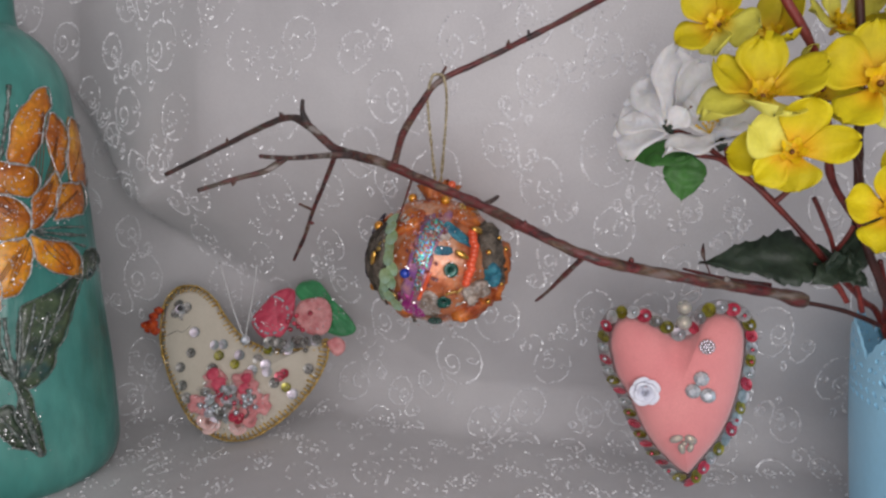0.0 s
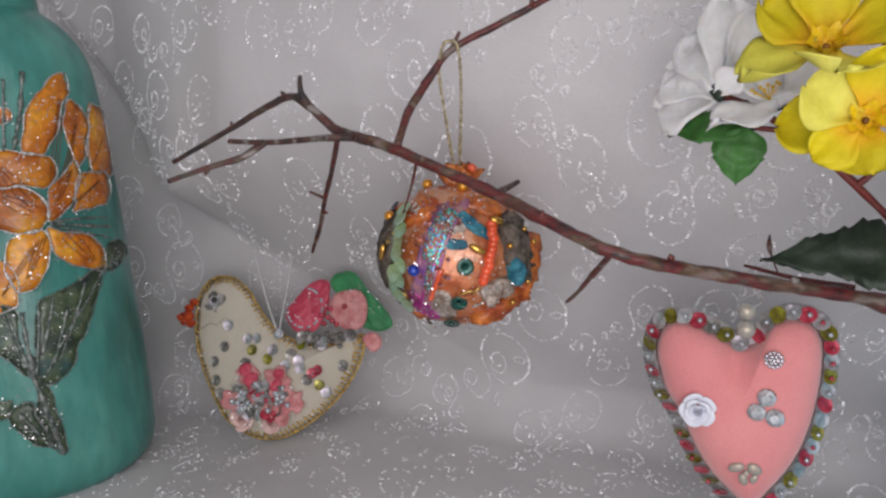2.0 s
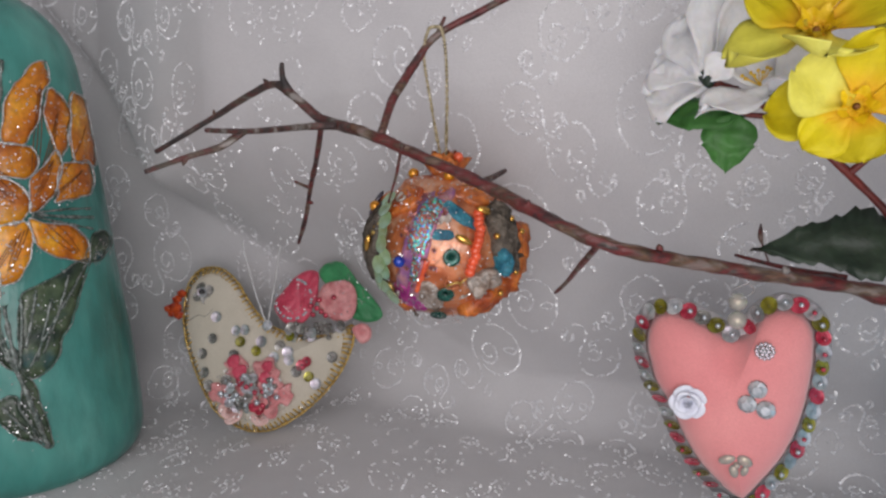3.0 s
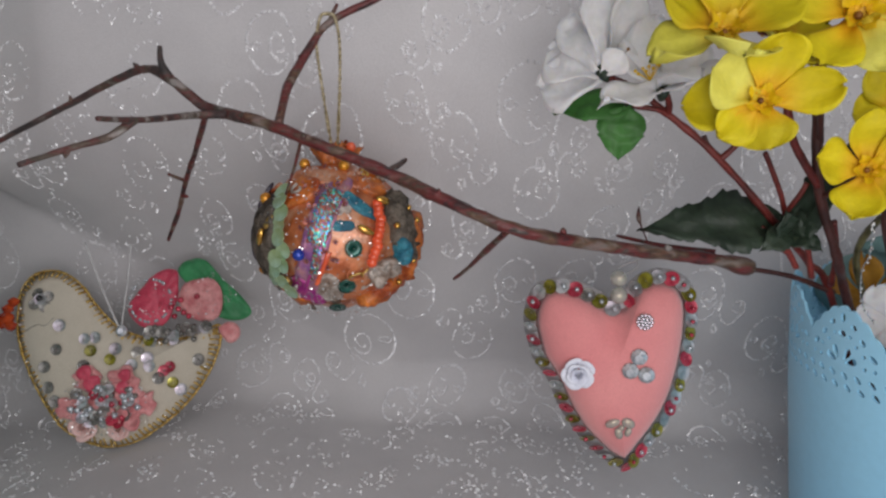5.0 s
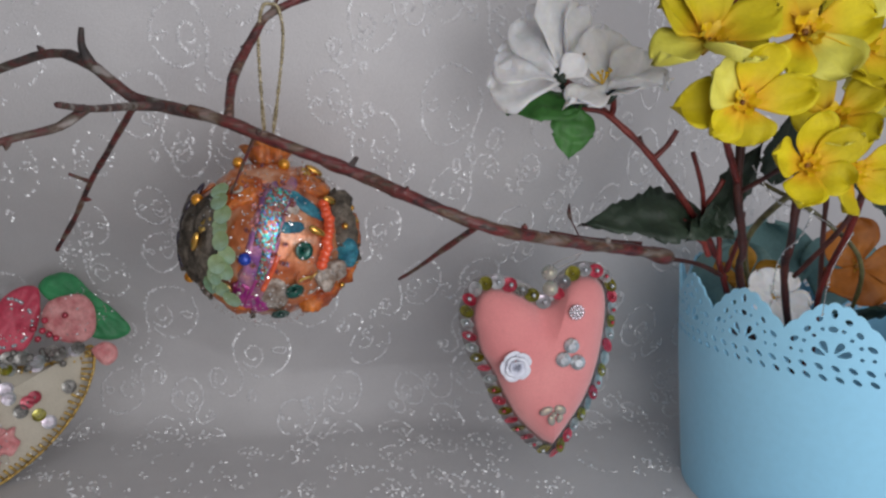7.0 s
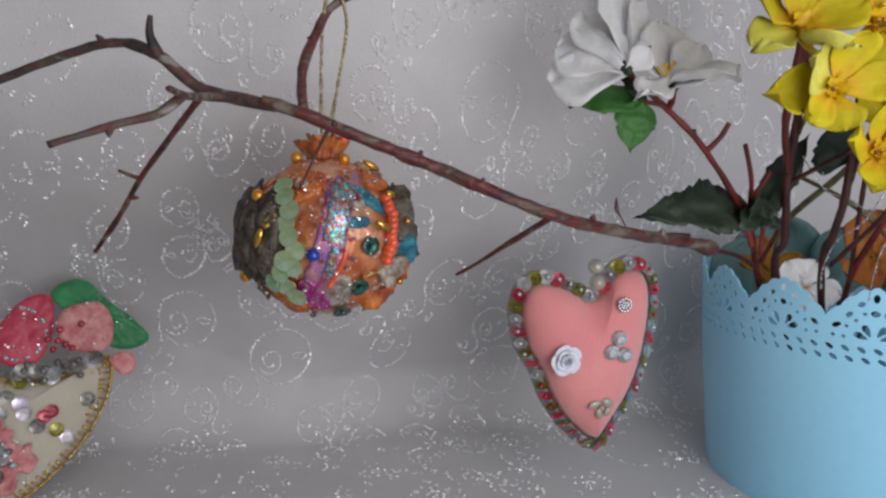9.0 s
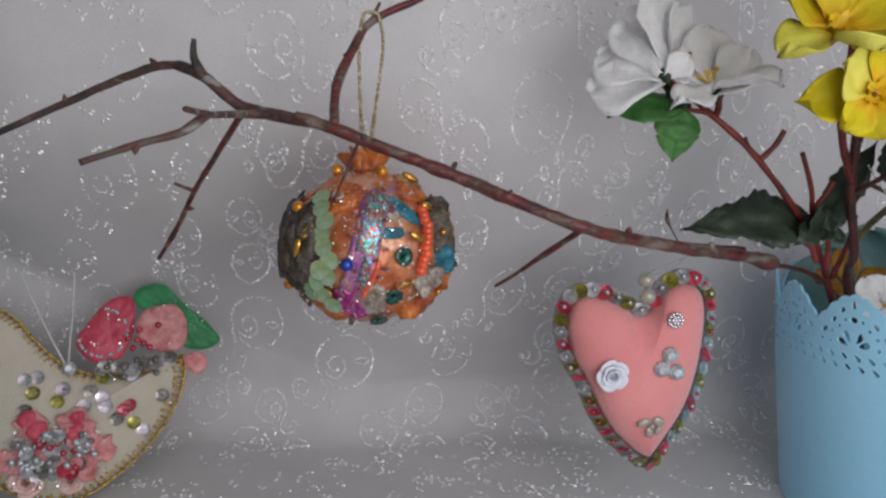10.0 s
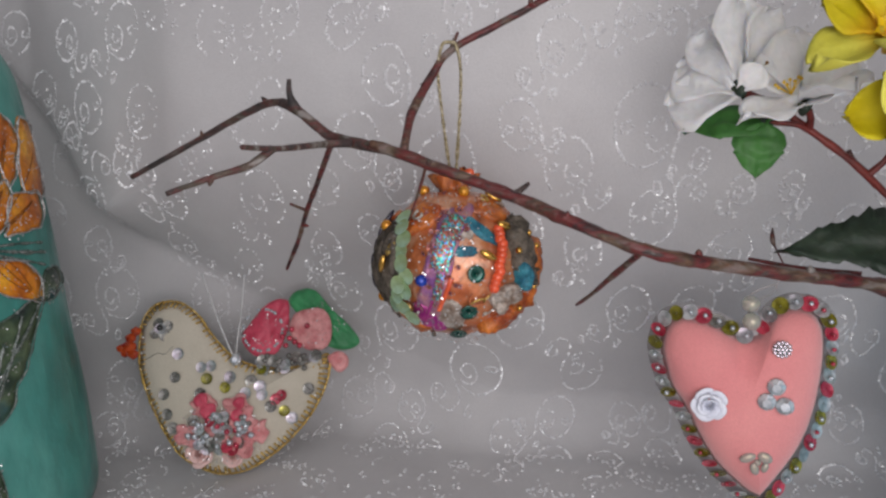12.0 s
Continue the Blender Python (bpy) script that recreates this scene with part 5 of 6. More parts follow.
def ball_patch(a, e, wa, we, turn, thick, ruffle, seed, power=2.6, rim=0.25):
    """A ragged scrap glued on the ball: centre, half sizes in degrees, turn, thickness, ruffle."""
    _, d = on_ball(a, e)
    east = Vector((0, 0, 1)).cross(d) * 1.0
    east = -east.normalized() if east.length > 1e-4 else Vector((1, 0, 0))
    east = -east
    north = d.cross(east).normalized()
    c, s = math.cos(radians(turn)), math.sin(radians(turn))
    bm = bmesh.new()
    rings, n = [], 26

    def at(k, f, h):
        w = 2 * math.pi * k / n
        q = (abs(math.cos(w)) ** power + abs(math.sin(w)) ** power) ** (-1 / power)
        q *= 1 + rim * noise.noise(Vector((math.cos(w) * 2.2 + seed, math.sin(w) * 2.2, seed)))
        u, v = f * q * math.cos(w) * radians(wa), f * q * math.sin(w) * radians(we)
        u, v = u * c - v * s, u * s + v * c
        p = (d + east * math.tan(min(u, 1.3)) + north * math.tan(min(v, 1.3))).normalized()
        wob = ruffle * noise.noise(Vector((u * 9 + seed, v * 9, seed))) * (0.3 + f)
        return bm.verts.new(BALL + p * (BALL_R + ball_lump(p) + h + wob))
    for f, h in ((1.0, -0.0005), (1.0, thick * 0.7), (0.85, thick), (0.6, thick * 1.1), (0.3, thick * 1.1)):
        rings.append([at(k, f, h) for k in range(n)])
    for r0, r1 in zip(rings, rings[1:]):
        for k in range(n):
            bm.faces.new((r0[k], r0[(k + 1) % n], r1[(k + 1) % n], r1[k]))
    m = at(0, 0.0, thick)
    for k in range(n):
        bm.faces.new((rings[-1][k], rings[-1][(k + 1) % n], m))
    return bm


def ball_band(pts, width, lift, seed=0.0, cols=7, ridge=0.0):
    """A ribbon laid over the ball along places given in degrees."""
    path = spline([(a, e, 0) for a, e in pts], 8)
    rows = []
    bm = bmesh.new()
    for i, p in enumerate(path):
        q0, q1 = path[max(i - 1, 0)], path[min(i + 1, len(path) - 1)]
        c, d = on_ball(p.x, p.y)
        run = (on_ball(q1.x, q1.y)[0] - on_ball(q0.x, q0.y)[0]).normalized()
        side = d.cross(run).normalized()
        row = []
        for j in range(cols):
            f = 2 * j / (cols - 1) - 1
            w = side * (f * width * (0.9 + 0.2 * noise.noise(Vector((i * 0.3 + seed, 0, 0))))) + c - BALL
            dd = w.normalized()
            row.append(bm.verts.new(BALL + dd * (BALL_R + ball_lump(dd) + lift * (1 if abs(f) < 0.99 else -0.4) + ridge * (j % 2))))
        rows.append(row)
    for a, b in zip(rows, rows[1:]):
        for j in range(cols - 1):
            bm.faces.new((a[j], a[j + 1], b[j + 1], b[j]))
    return bm


def ornament_ball():
    rng = random.Random(21)
    t = thing("ball_ornament", tuple(BALL), "round copper foil ornament with felt scraps and beads on gold cord", "ornament")
    bm = bmesh.new()
    bmesh.ops.create_icosphere(bm, subdivisions=5, radius=1.0)
    for v in bm.verts:
        d = v.co.normalized()
        v.co = BALL + d * (BALL_R + ball_lump(d) + 0.00045 * noise.noise(d * 22))
    part("body", bm, M_COPPER, t, "crumpled copper foil ball")
    patches = [
        ("scrap", M_ORANGE_FELT, -36, 42, 19, 13, 40, 0.0016, 0.0014, 1.0, "orange felt scrap"),
        ("scrap", M_ORANGE_FELT, -50, -42, 20, 10, -40, 0.0016, 0.0012, 2.0, "orange felt scrap"),
        ("scrap", M_ORANGE_FELT, 62, -40, 26, 9, 35, 0.0034, 0.0034, 3.0, "bright orange felt rim"),
        ("scrap", M_ORANGE_FELT, 84, -6, 11, 26, 0, 0.0044, 0.0040, 4.0, "bright orange felt rim"),
        ("scrap", M_ORANGE_FELT, 55, 50, 16, 14, 0, 0.0018, 0.0014, 5.0, "orange felt scrap"),
        ("scrap", M_COPPER, -10, 62, 40, 12, 0, 0.0014, 0.0012, 6.0, "copper foil scrap"),
        ("scrap", M_GREY_MESH, -60, 2, 17, 33, -4, 0.0030, 0.0024, 7.0, "grey-brown gauze scrap"),
        ("scrap", M_GREY_MESH, -84, 4, 20, 30, 0, 0.0036, 0.0024, 8.0, "grey-brown gauze scrap"),
        ("scrap", M_GREY_MESH, 63, 12, 14, 25, 8, 0.0044, 0.0050, 9.0, "dark grey gauze scrap"),
        ("scrap", M_TULLE, 45, -20, 13, 9, 20, 0.0030, 0.0034, 10.0, "silver tulle scrap"),
        ("scrap", M_TULLE, -2, -36, 10, 15, 10, 0.0008, 0.0010, 11.0, "silver tulle scrap"),
        ("scrap", M_TULLE, 8, 30, 9, 7, 10, 0.0006, 0.0008, 12.0, "silver tulle scrap"),
        ("streak", M_TEAL_BEAD, 26, 30, 17, 5, -38, 0.0012, 0.0010, 13.0, "dark blue felt streak"),
        ("streak", M_TEAL_BEAD, 10, 15, 9, 4, 0, 0.0010, 0.0010, 14.0, "dark blue felt streak"),
        ("streak", M_TEAL_BEAD, 58, -6, 5, 10, 12, 0.0054, 0.0022, 15.0, "teal felt streak"),
        ("scrap", M_MAGENTA, -26, -40, 11, 17, 12, 0.0012, 0.0010, 16.0, "magenta foil scrap"),
        ("scrap", M_LILAC, 6, 50, 12, 8, -20, 0.0010, 0.0008, 17.0, "lilac foil scrap"),
        ("scrap", M_ORANGE_FELT, 180, 10, 40, 40, 0, 0.0016, 0.0014, 18.0, "orange felt scrap"),
    ]
    for name, m, a, e, wa, we, turn, th, ru, seed, label in patches:
        part(name, ball_patch(a, e, wa, we, turn, th, ru, seed), m, t, label)
    rib = part("ribbon", ball_band([(8, 52), (0, 36), (-6, 18), (-10, 2), (-15, -15), (-21, -30), (-29, -46)], 0.0062, 0.0011, 1, 11, 0.00025), M_LILAC, t, "lilac iridescent ribbon")
    part("foil_strip", ball_band([(5, 42), (-2, 28), (-6, 14), (-9, 2)], 0.0050, 0.0018, 4, 9, 0.0003), M_HOLO, rib, "turquoise holographic foil")
    part("foil_strip", ball_band([(-7, 0), (-10, -12), (-13, -20)], 0.0022, 0.0019, 7, 7, 0.0003), M_HOLO, rib, "turquoise holographic foil")
    part("foil_strip", ball_band([(-4, 6), (-9, -8), (-18, -26), (-28, -42)], 0.0009, 0.0017, 9, 5, 0.0003), M_MAGENTA, rib, "magenta foil streak")
    part("foil_strip", ball_band([(0, -3), (-3, -11), (-7, -20), (-11, -28)], 0.0013, 0.0021, 3, 5, 0.0002), M_CORAL, rib, "red foil strip")
    green = shared(cup_disc(0.0034, 0.08, 14, 0.16), "sequin", M_SEQ_DARKGREEN)
    for a, e in ((17, -1), (13, -30), (5, -54)):
        p, d = on_ball(a, e, 0.0012)
        piece("sequin", green, t, aim(p, d), "dark green round sequin")
        piece("bead", bead_mesh(0.0006, M_SEQ_DARKGREEN, 1), t, aim(p + d * 0.0007, d))
    pale = shared(cup_disc(0.0035, 0.05, 16, 0.05, 0.05), "sequin", M_SEQ_GREEN, False)
    for a, e in ((-46, 38), (-41, 30), (-36, 22), (-38, 14), (-35, 6), (-31, -2), (-38, -8), (-33, -12), (-42, -16), (-50, -24), (-41, -26), (-34, -33)):
        p, d = on_ball(a, e, 0.0030 + rng.uniform(0, 0.0006))
        piece("sequin", pale, t, aim(p, d + Vector((rng.uniform(-0.16, 0.16), 0, 0.05 + rng.uniform(-0.18, 0.18)))))
    p, d = on_ball(-21, -5, 0.0022)
    piece("bead", bead_mesh(0.0024, M_BLUE_BEAD), t, aim(p, d), "cobalt blue bead")
    coral = bead_mesh(0.0021, M_CORAL)
    for i in range(12):
        f = i / 11
        p, d = on_ball(41 - 11 * f, 29 - 40 * f, 0.0022 + rng.uniform(0, 0.0006))
        piece("bead", coral, t, aim(p + Vector((rng.uniform(-0.0005, 0.0005), 0, 0)), d), "coral red bead")
    bugle = bead_mesh(0.0016, M_GOLD_BEAD, 2, (1.0, 2.4, 0.9))
    for a, e, spin in ((61, 56, 30), (45, 30, 70), (25, 11, 60), (-56, 4, -20)):
        p, d = on_ball(a, e, 0.0036)
        piece("bugle_bead", bugle, t, aim(p, d, spin), "oval gold bead")
    gold = bead_mesh(0.0013, M_GOLD_BEAD)
    amber = bead_mesh(0.0023, M_AMBER)
    for a, e in ((48, 12), (66, 22), (70, -14), (80, 12), (62, -30)):
        p, d = on_ball(a, e, 0.0046)
        piece("bead", gold, t, aim(p, d))
    for a, e, lift in ((-60, 66, 0.0022), (-66, 30, 0.0034), (-86, -24, 0.0034), (20, 66, 0.0022)):
        p, d = on_ball(a, e, lift)
        piece("bead", amber, t, aim(p, d), "amber gold bead")
    dark = bead_mesh(0.0010, M_DARK_BEAD, 2, (1, 3.6, 1))
    for a, e in ((-78, 27), (-80, 14), (-82, 2), (-82, -10), (-70, 36)):
        p, d = on_ball(a, e, 0.0036)
        piece("bugle_bead", dark, t, aim(p, d, 5), "dark bugle bead")
    # bead of lead colour and bright flecks of foil
    fleck = shared(cup_disc(0.0011, 0.05, 6, 0.1), "fleck", M_HOLO, False)
    for k in range(40):
        a, e = rng.gauss(-4, 10), rng.gauss(18, 18)
        p, d = on_ball(a, e, 0.0016)
        piece("fleck", fleck, t, aim(p, d + Vector((rng.uniform(-0.5, 0.5), 0, rng.uniform(-0.5, 0.5)))))
    bm = bmesh.new()

    def anywhere():
        return on_ball(rng.uniform(-90, 95), rng.uniform(-70, 75), rng.uniform(0.0022, 0.0036))
    specks(bm, anywhere, 900, 0.00034, rng)
    tagged(part("glitter", bm, M_FLAKE, t, "scattered silver glitter flakes", smooth=False), kind="stuff")
    # shreds of gauze and cord varnished on
    for k in range(26):
        a, e = rng.uniform(-75, 85), rng.uniform(-62, 62)
        bm = bmesh.new()
        w, ln = rng.uniform(0, 6.283), rng.uniform(6, 15)
        tube(bm, [on_ball(a + ln * f * math.cos(w) + 3 * math.sin(f * 7 + k), e + ln * f * math.sin(w) + 3 * math.cos(f * 6 + k), 0.0022)[0] for f in [i / 9 for i in range(10)]], rng.uniform(0.0004, 0.0009), 6, 0.6, k)
        part("shred", bm, (M_TULLE, M_GREY_MESH, M_COPPER, M_ORANGE_FELT, M_GOLD)[k % 5], t)
    # frilled cap
    bm = bmesh.new()
    for ring, (r, h, z) in enumerate(((0.0085, 0.0110, 0.0270), (0.0052, 0.0125, 0.0275))):
        n = 30
        lo = [bm.verts.new(BALL + Vector((r * 0.55 * math.cos(2 * math.pi * k / n), r * 0.55 * math.sin(2 * math.pi * k / n), z))) for k in range(n)]
        hi = []
        for k in range(n):
            w = 2 * math.pi * k / n
            q = r * (1 + 0.32 * math.sin(5 * w + ring) + 0.2 * noise.noise(Vector((k * 0.7, ring, 0))))
            hi.append(bm.verts.new(BALL + Vector((q * math.cos(w), q * math.sin(w), z + h * (0.75 + 0.4 * noise.noise(Vector((k * 0.9, 4, ring))))))))
        for k in range(n):
            bm.faces.new((lo[k], lo[(k + 1) % n], hi[(k + 1) % n], hi[k]))
        inner = [bm.verts.new(v.co * 1.0 + (BALL + Vector((0, 0, z + h)) - v.co) * 0.16) for v in hi]
        for k in range(n):
            bm.faces.new((hi[k], hi[(k + 1) % n], inner[(k + 1) % n], inner[k]))
    part("cap_frill", bm, M_ORANGE_FELT, t, "frilled orange felt cap")
    piece("bead", coral, t, Matrix.Translation(BALL + Vector((0.0065, -0.004, 0.0360))), "coral red bead")
    # twisted gold cord, up to the fork of the twig and down again
    bm = bmesh.new()
    top = Vector((-0.0015, 0.3145, 0.2225))
    for k in (-1, 1):
        a = BALL + Vector((k * 0.0010, -0.002, 0.0345))
        pts = [a, a.lerp(top, 0.5) + Vector((k * 0.0028, -0.002, 0)), top + Vector((k * 0.0042, -0.0012, -0.008)), top + Vector((k * 0.0026, -0.001, 0.0012)), top + Vector((0, 0.0, 0.0026))]
        path = spline(pts, 16)
        for strand in range(2):
            run, out = 0.0, []
            for i, p in enumerate(path):
                if i:
                    run += (p - path[i - 1]).length
                w = run * 3200 + strand * math.pi
                out.append(p + Vector((math.cos(w), math.sin(w), 0)) * 0.00040)
            tube(bm, out, 0.00040, 5)
        for i in range(0, len(path), 2):
            ball(bm, path[i] + Vector((0, -0.0003, 0)), 0.00072, 1)
    part("cord", bm, M_CORD, t, "twisted gold hanging cord")


ornament_ball()


# ---- the lace-rimmed pot ----
POT = (0.2612, 0.298)


def pot_r(z):
    return along(z, (0.0, 0.012, 0.08, 0.125), (0.0690, 0.0715, 0.0770, 0.0790))


LOBES = 14
LOBE = 2 * math.pi / LOBES


def lace_edge(f):
    """Height of the scalloped rim at f, -1 to 1 across a lobe."""
    base = 0.1085 + 0.0120 * math.cos(f * math.pi / 2) ** 1.15
    return base + 0.0012 * abs(math.cos(f * math.pi * 3.5))


def lace_band():
    """One lobe of the pierced rim, flat in degrees-of-lobe and height, with its holes."""
    w = LOBE * 0.0785 / 2

    def tear(x, z, ln, wd, a, n=9):
        out = []
        for k in range(n):
            t = 2 * math.pi * k / n
            u, v = ln * math.cos(t), wd * math.sin(t) * (0.62 + 0.38 * math.cos(t))
            out.append((x + u * math.cos(a) - v * math.sin(a), z + u * math.sin(a) + v * math.cos(a)))
        return out

    def oval(x, z, rx, rz, a=0.0, n=8):
        return [(x + rx * math.cos(t) * math.cos(a) - rz * math.sin(t) * math.sin(a), z + rx * math.cos(t) * math.sin(a) + rz * math.sin(t) * math.cos(a)) for t in [2 * math.pi * k / n for k in range(n)]]
    holes = []
    cz = 0.1000
    for a, ln in ((0.36, 0.0028), (1.02, 0.0027), (2.12, 0.0027), (2.78, 0.0028)):
        holes.append(tear(0.0048 * math.cos(a), cz + 0.0046 * math.sin(a), ln, 0.0020, a))
    holes.append(oval(0, 0.1172, 0.0012, 0.0019))
    for x, z, r, a in ((0.0050, 0.1145, 0.0015, -0.5), (0.0090, 0.1100, 0.0016, -0.8), (0.0135, 0.1052, 0.0020, -0.5)):
        holes += [oval(x, z, r, 0.0011, a), oval(-x, z, r, 0.0011, -a)]
    holes.append(oval(0, 0.1112, 0.0018, 0.0013))
    for x, z in ((0.0036, 0.1108), (0.0065, 0.1078), (0.0098, 0.1052), (0.0105, 0.1008), (0.0145, 0.1010)):
        holes += [oval(x, z, 0.0009, 0.0008, 0, 6), oval(-x, z, 0.0009, 0.0008, 0, 6)]
    for row, z in ((0, 0.0960), (1, 0.0918)):
        for k in range(6):
            holes.append(oval(-w + (k + 0.35 + 0.3 * row) * 2 * w / 6, z, 0.0019, 0.0010, -0.55))
    bm = bmesh.new()
    n = 29
    top = [(w * f, lace_edge(f)) for f in [-1 + 2 * i / (n - 1) for i in range(n)]]
    bottom = [(w * f, 0.084) for f in [1 - 2 * i / 12 for i in range(13)]]
    left = [(-w, 0.084 + (lace_edge(-1) - 0.084) * k / 5) for k in range(1, 5)]
    right = [(w, lace_edge(1) + (0.084 - lace_edge(1)) * k / 5) for k in range(1, 5)]
    edges = []
    for loop in [top + right + bottom + left] + holes:
        vs = [bm.verts.new((x, 0, z)) for x, z in loop]
        edges += [bm.edges.new((vs[i], vs[(i + 1) % len(vs)])) for i in range(len(vs))]
    bmesh.ops.triangle_fill(bm, use_beauty=True, edges=edges)
    return bm, w


def bend(x, z, lobe, dr=0.0):
    a = x / 0.0785 + lobe * LOBE + radians(-79.4)
    r = pot_r(z) + dr
    return (POT[0] + r * math.sin(a), POT[1] - r * math.cos(a), z)


def pot():
    t = thing("flower_pot", (POT[0], POT[1], 0), "powder-blue metal flower pot with a pierced lace rim", "flower pot")
    bm = bmesh.new()
    prof = [(0.0005, 0.0), (0.066, 0.0), (0.0685, 0.0015), (pot_r(0.008), 0.008)] + [(pot_r(z), z) for z in (0.02, 0.035, 0.05, 0.065, 0.075, 0.084)]
    lathe(bm, prof, (POT[0], POT[1], 0), LOBES * 12)
    lathe(bm, [(pot_r(z) - 0.0012, z) for z in (0.084, 0.06, 0.03, 0.004)] + [(0.0005, 0.003)], (POT[0], POT[1], 0), LOBES * 12)
    part("body", bm, M_POT, t)
    flat, w = lace_band()
    flat.verts.index_update()
    co = [(v.co.x, v.co.z) for v in flat.verts]
    tris = [[v.index for v in f.verts] for f in flat.faces]
    rim = [[v.index for v in e.verts] for e in flat.edges if len(e.link_faces) == 1 and not all(abs(abs(v.co.x) - w) < 1e-7 for v in e.verts)]
    flat.free()
    verts, faces = [], []
    for lobe in range(LOBES):
        i0, k = len(verts), len(co)
        verts += [bend(x, z, lobe, dr) for dr in (0, -0.0012, 0, -0.0012) for x, z in co]
        faces += [tuple(i0 + i for i in f) for f in tris] + [tuple(i0 + k + i for i in f[::-1]) for f in tris]
        faces += [(i0 + 2 * k + a, i0 + 2 * k + b, i0 + 3 * k + b, i0 + 3 * k + a) for a, b in rim]
    me = bpy.data.meshes.new("lace_rim")
    me.from_pydata([tuple(Vector(v) - Vector((POT[0], POT[1], 0))) for v in verts], [], faces)
    me.polygons.foreach_set("use_smooth", [True] * len(me.polygons))
    me.materials.append(M_POT)
    ob = new("lace_rim", me)
    ob.parent = t
    tagged(ob, "scalloped pierced lace rim")


pot()


# ---- the flowers ----
def petal_bm(frame_m, length, width, cup, curl, seed, notch=0.0, thick=0.00022, nu=9, nv=12):
    """A fabric petal along +y of the given pose, cupped towards +z, as a thin closed sheet."""
    bm = bmesh.new()
    along_layer = bm.verts.layers.float.new("along")

    def surf(i, j, side):
        f, g = i / (nv - 1), 2 * j / (nu - 1) - 1
        f = 1 - (1 - f) ** 1.5
        w = width * (0.26 + 0.74 * smooth01(0.0, 0.62, f)) * math.sqrt(max(0.012, 1 - max(0.0, (f - 0.55) / 0.45) ** 2.3))
        x = g * w + 0.10 * width * noise.noise(Vector((f * 2.0, seed, 5.0)))
        y = length * (f * (1 + 0.06 * noise.noise(Vector((g * 2.4, seed, 2)))) - notch * (1 - abs(g)) ** 2 * f ** 4 - 0.04 * g * g * f)
        z = cup * length * (f ** 1.6) + curl * length * g * g * f - 0.10 * length * max(0.0, f - 0.72) * 2
        z += 0.065 * length * noise.noise(Vector((g * 3.3 + seed, f * 4.0, 7.0))) + 0.125 * length * noise.noise(Vector((g * 1.5 + seed, f * 2.2, seed))) + 0.045 * length * noise.noise(Vector((g * 5 + seed, f * 2, seed * 2)))
        z += 0.008 * length * math.cos(g * 7 + seed) * f + 0.055 * length * math.sin(g * 4.5 + seed * 1.7) * f ** 3
        v = bm.verts.new(frame_m @ Vector((x, y, z + side * thick)))
        v[along_layer] = f
        return v
    a = [[surf(i, j, 1) for j in range(nu)] for i in range(nv)]
    b = [[surf(i, j, -1) for j in range(nu)] for i in range(nv)]
    for i in range(nv - 1):
        for j in range(nu - 1):
            bm.faces.new((a[i][j], a[i][j + 1], a[i + 1][j + 1], a[i + 1][j]))
            bm.faces.new((b[i][j], b[i + 1][j], b[i + 1][j + 1], b[i][j + 1]))
    rim = [(a[0][j], b[0][j]) for j in range(nu)] + [(a[i][nu - 1], b[i][nu - 1]) for i in range(1, nv)] + [(a[nv - 1][j], b[nv - 1][j]) for j in range(nu - 2, -1, -1)] + [(a[i][0], b[i][0]) for i in range(nv - 2, 0, -1)]
    for k in range(len(rim)):
        (p, q), (r, s) = rim[k], rim[(k + 1) % len(rim)]
        bm.faces.new((p, q, s, r))
    return bm


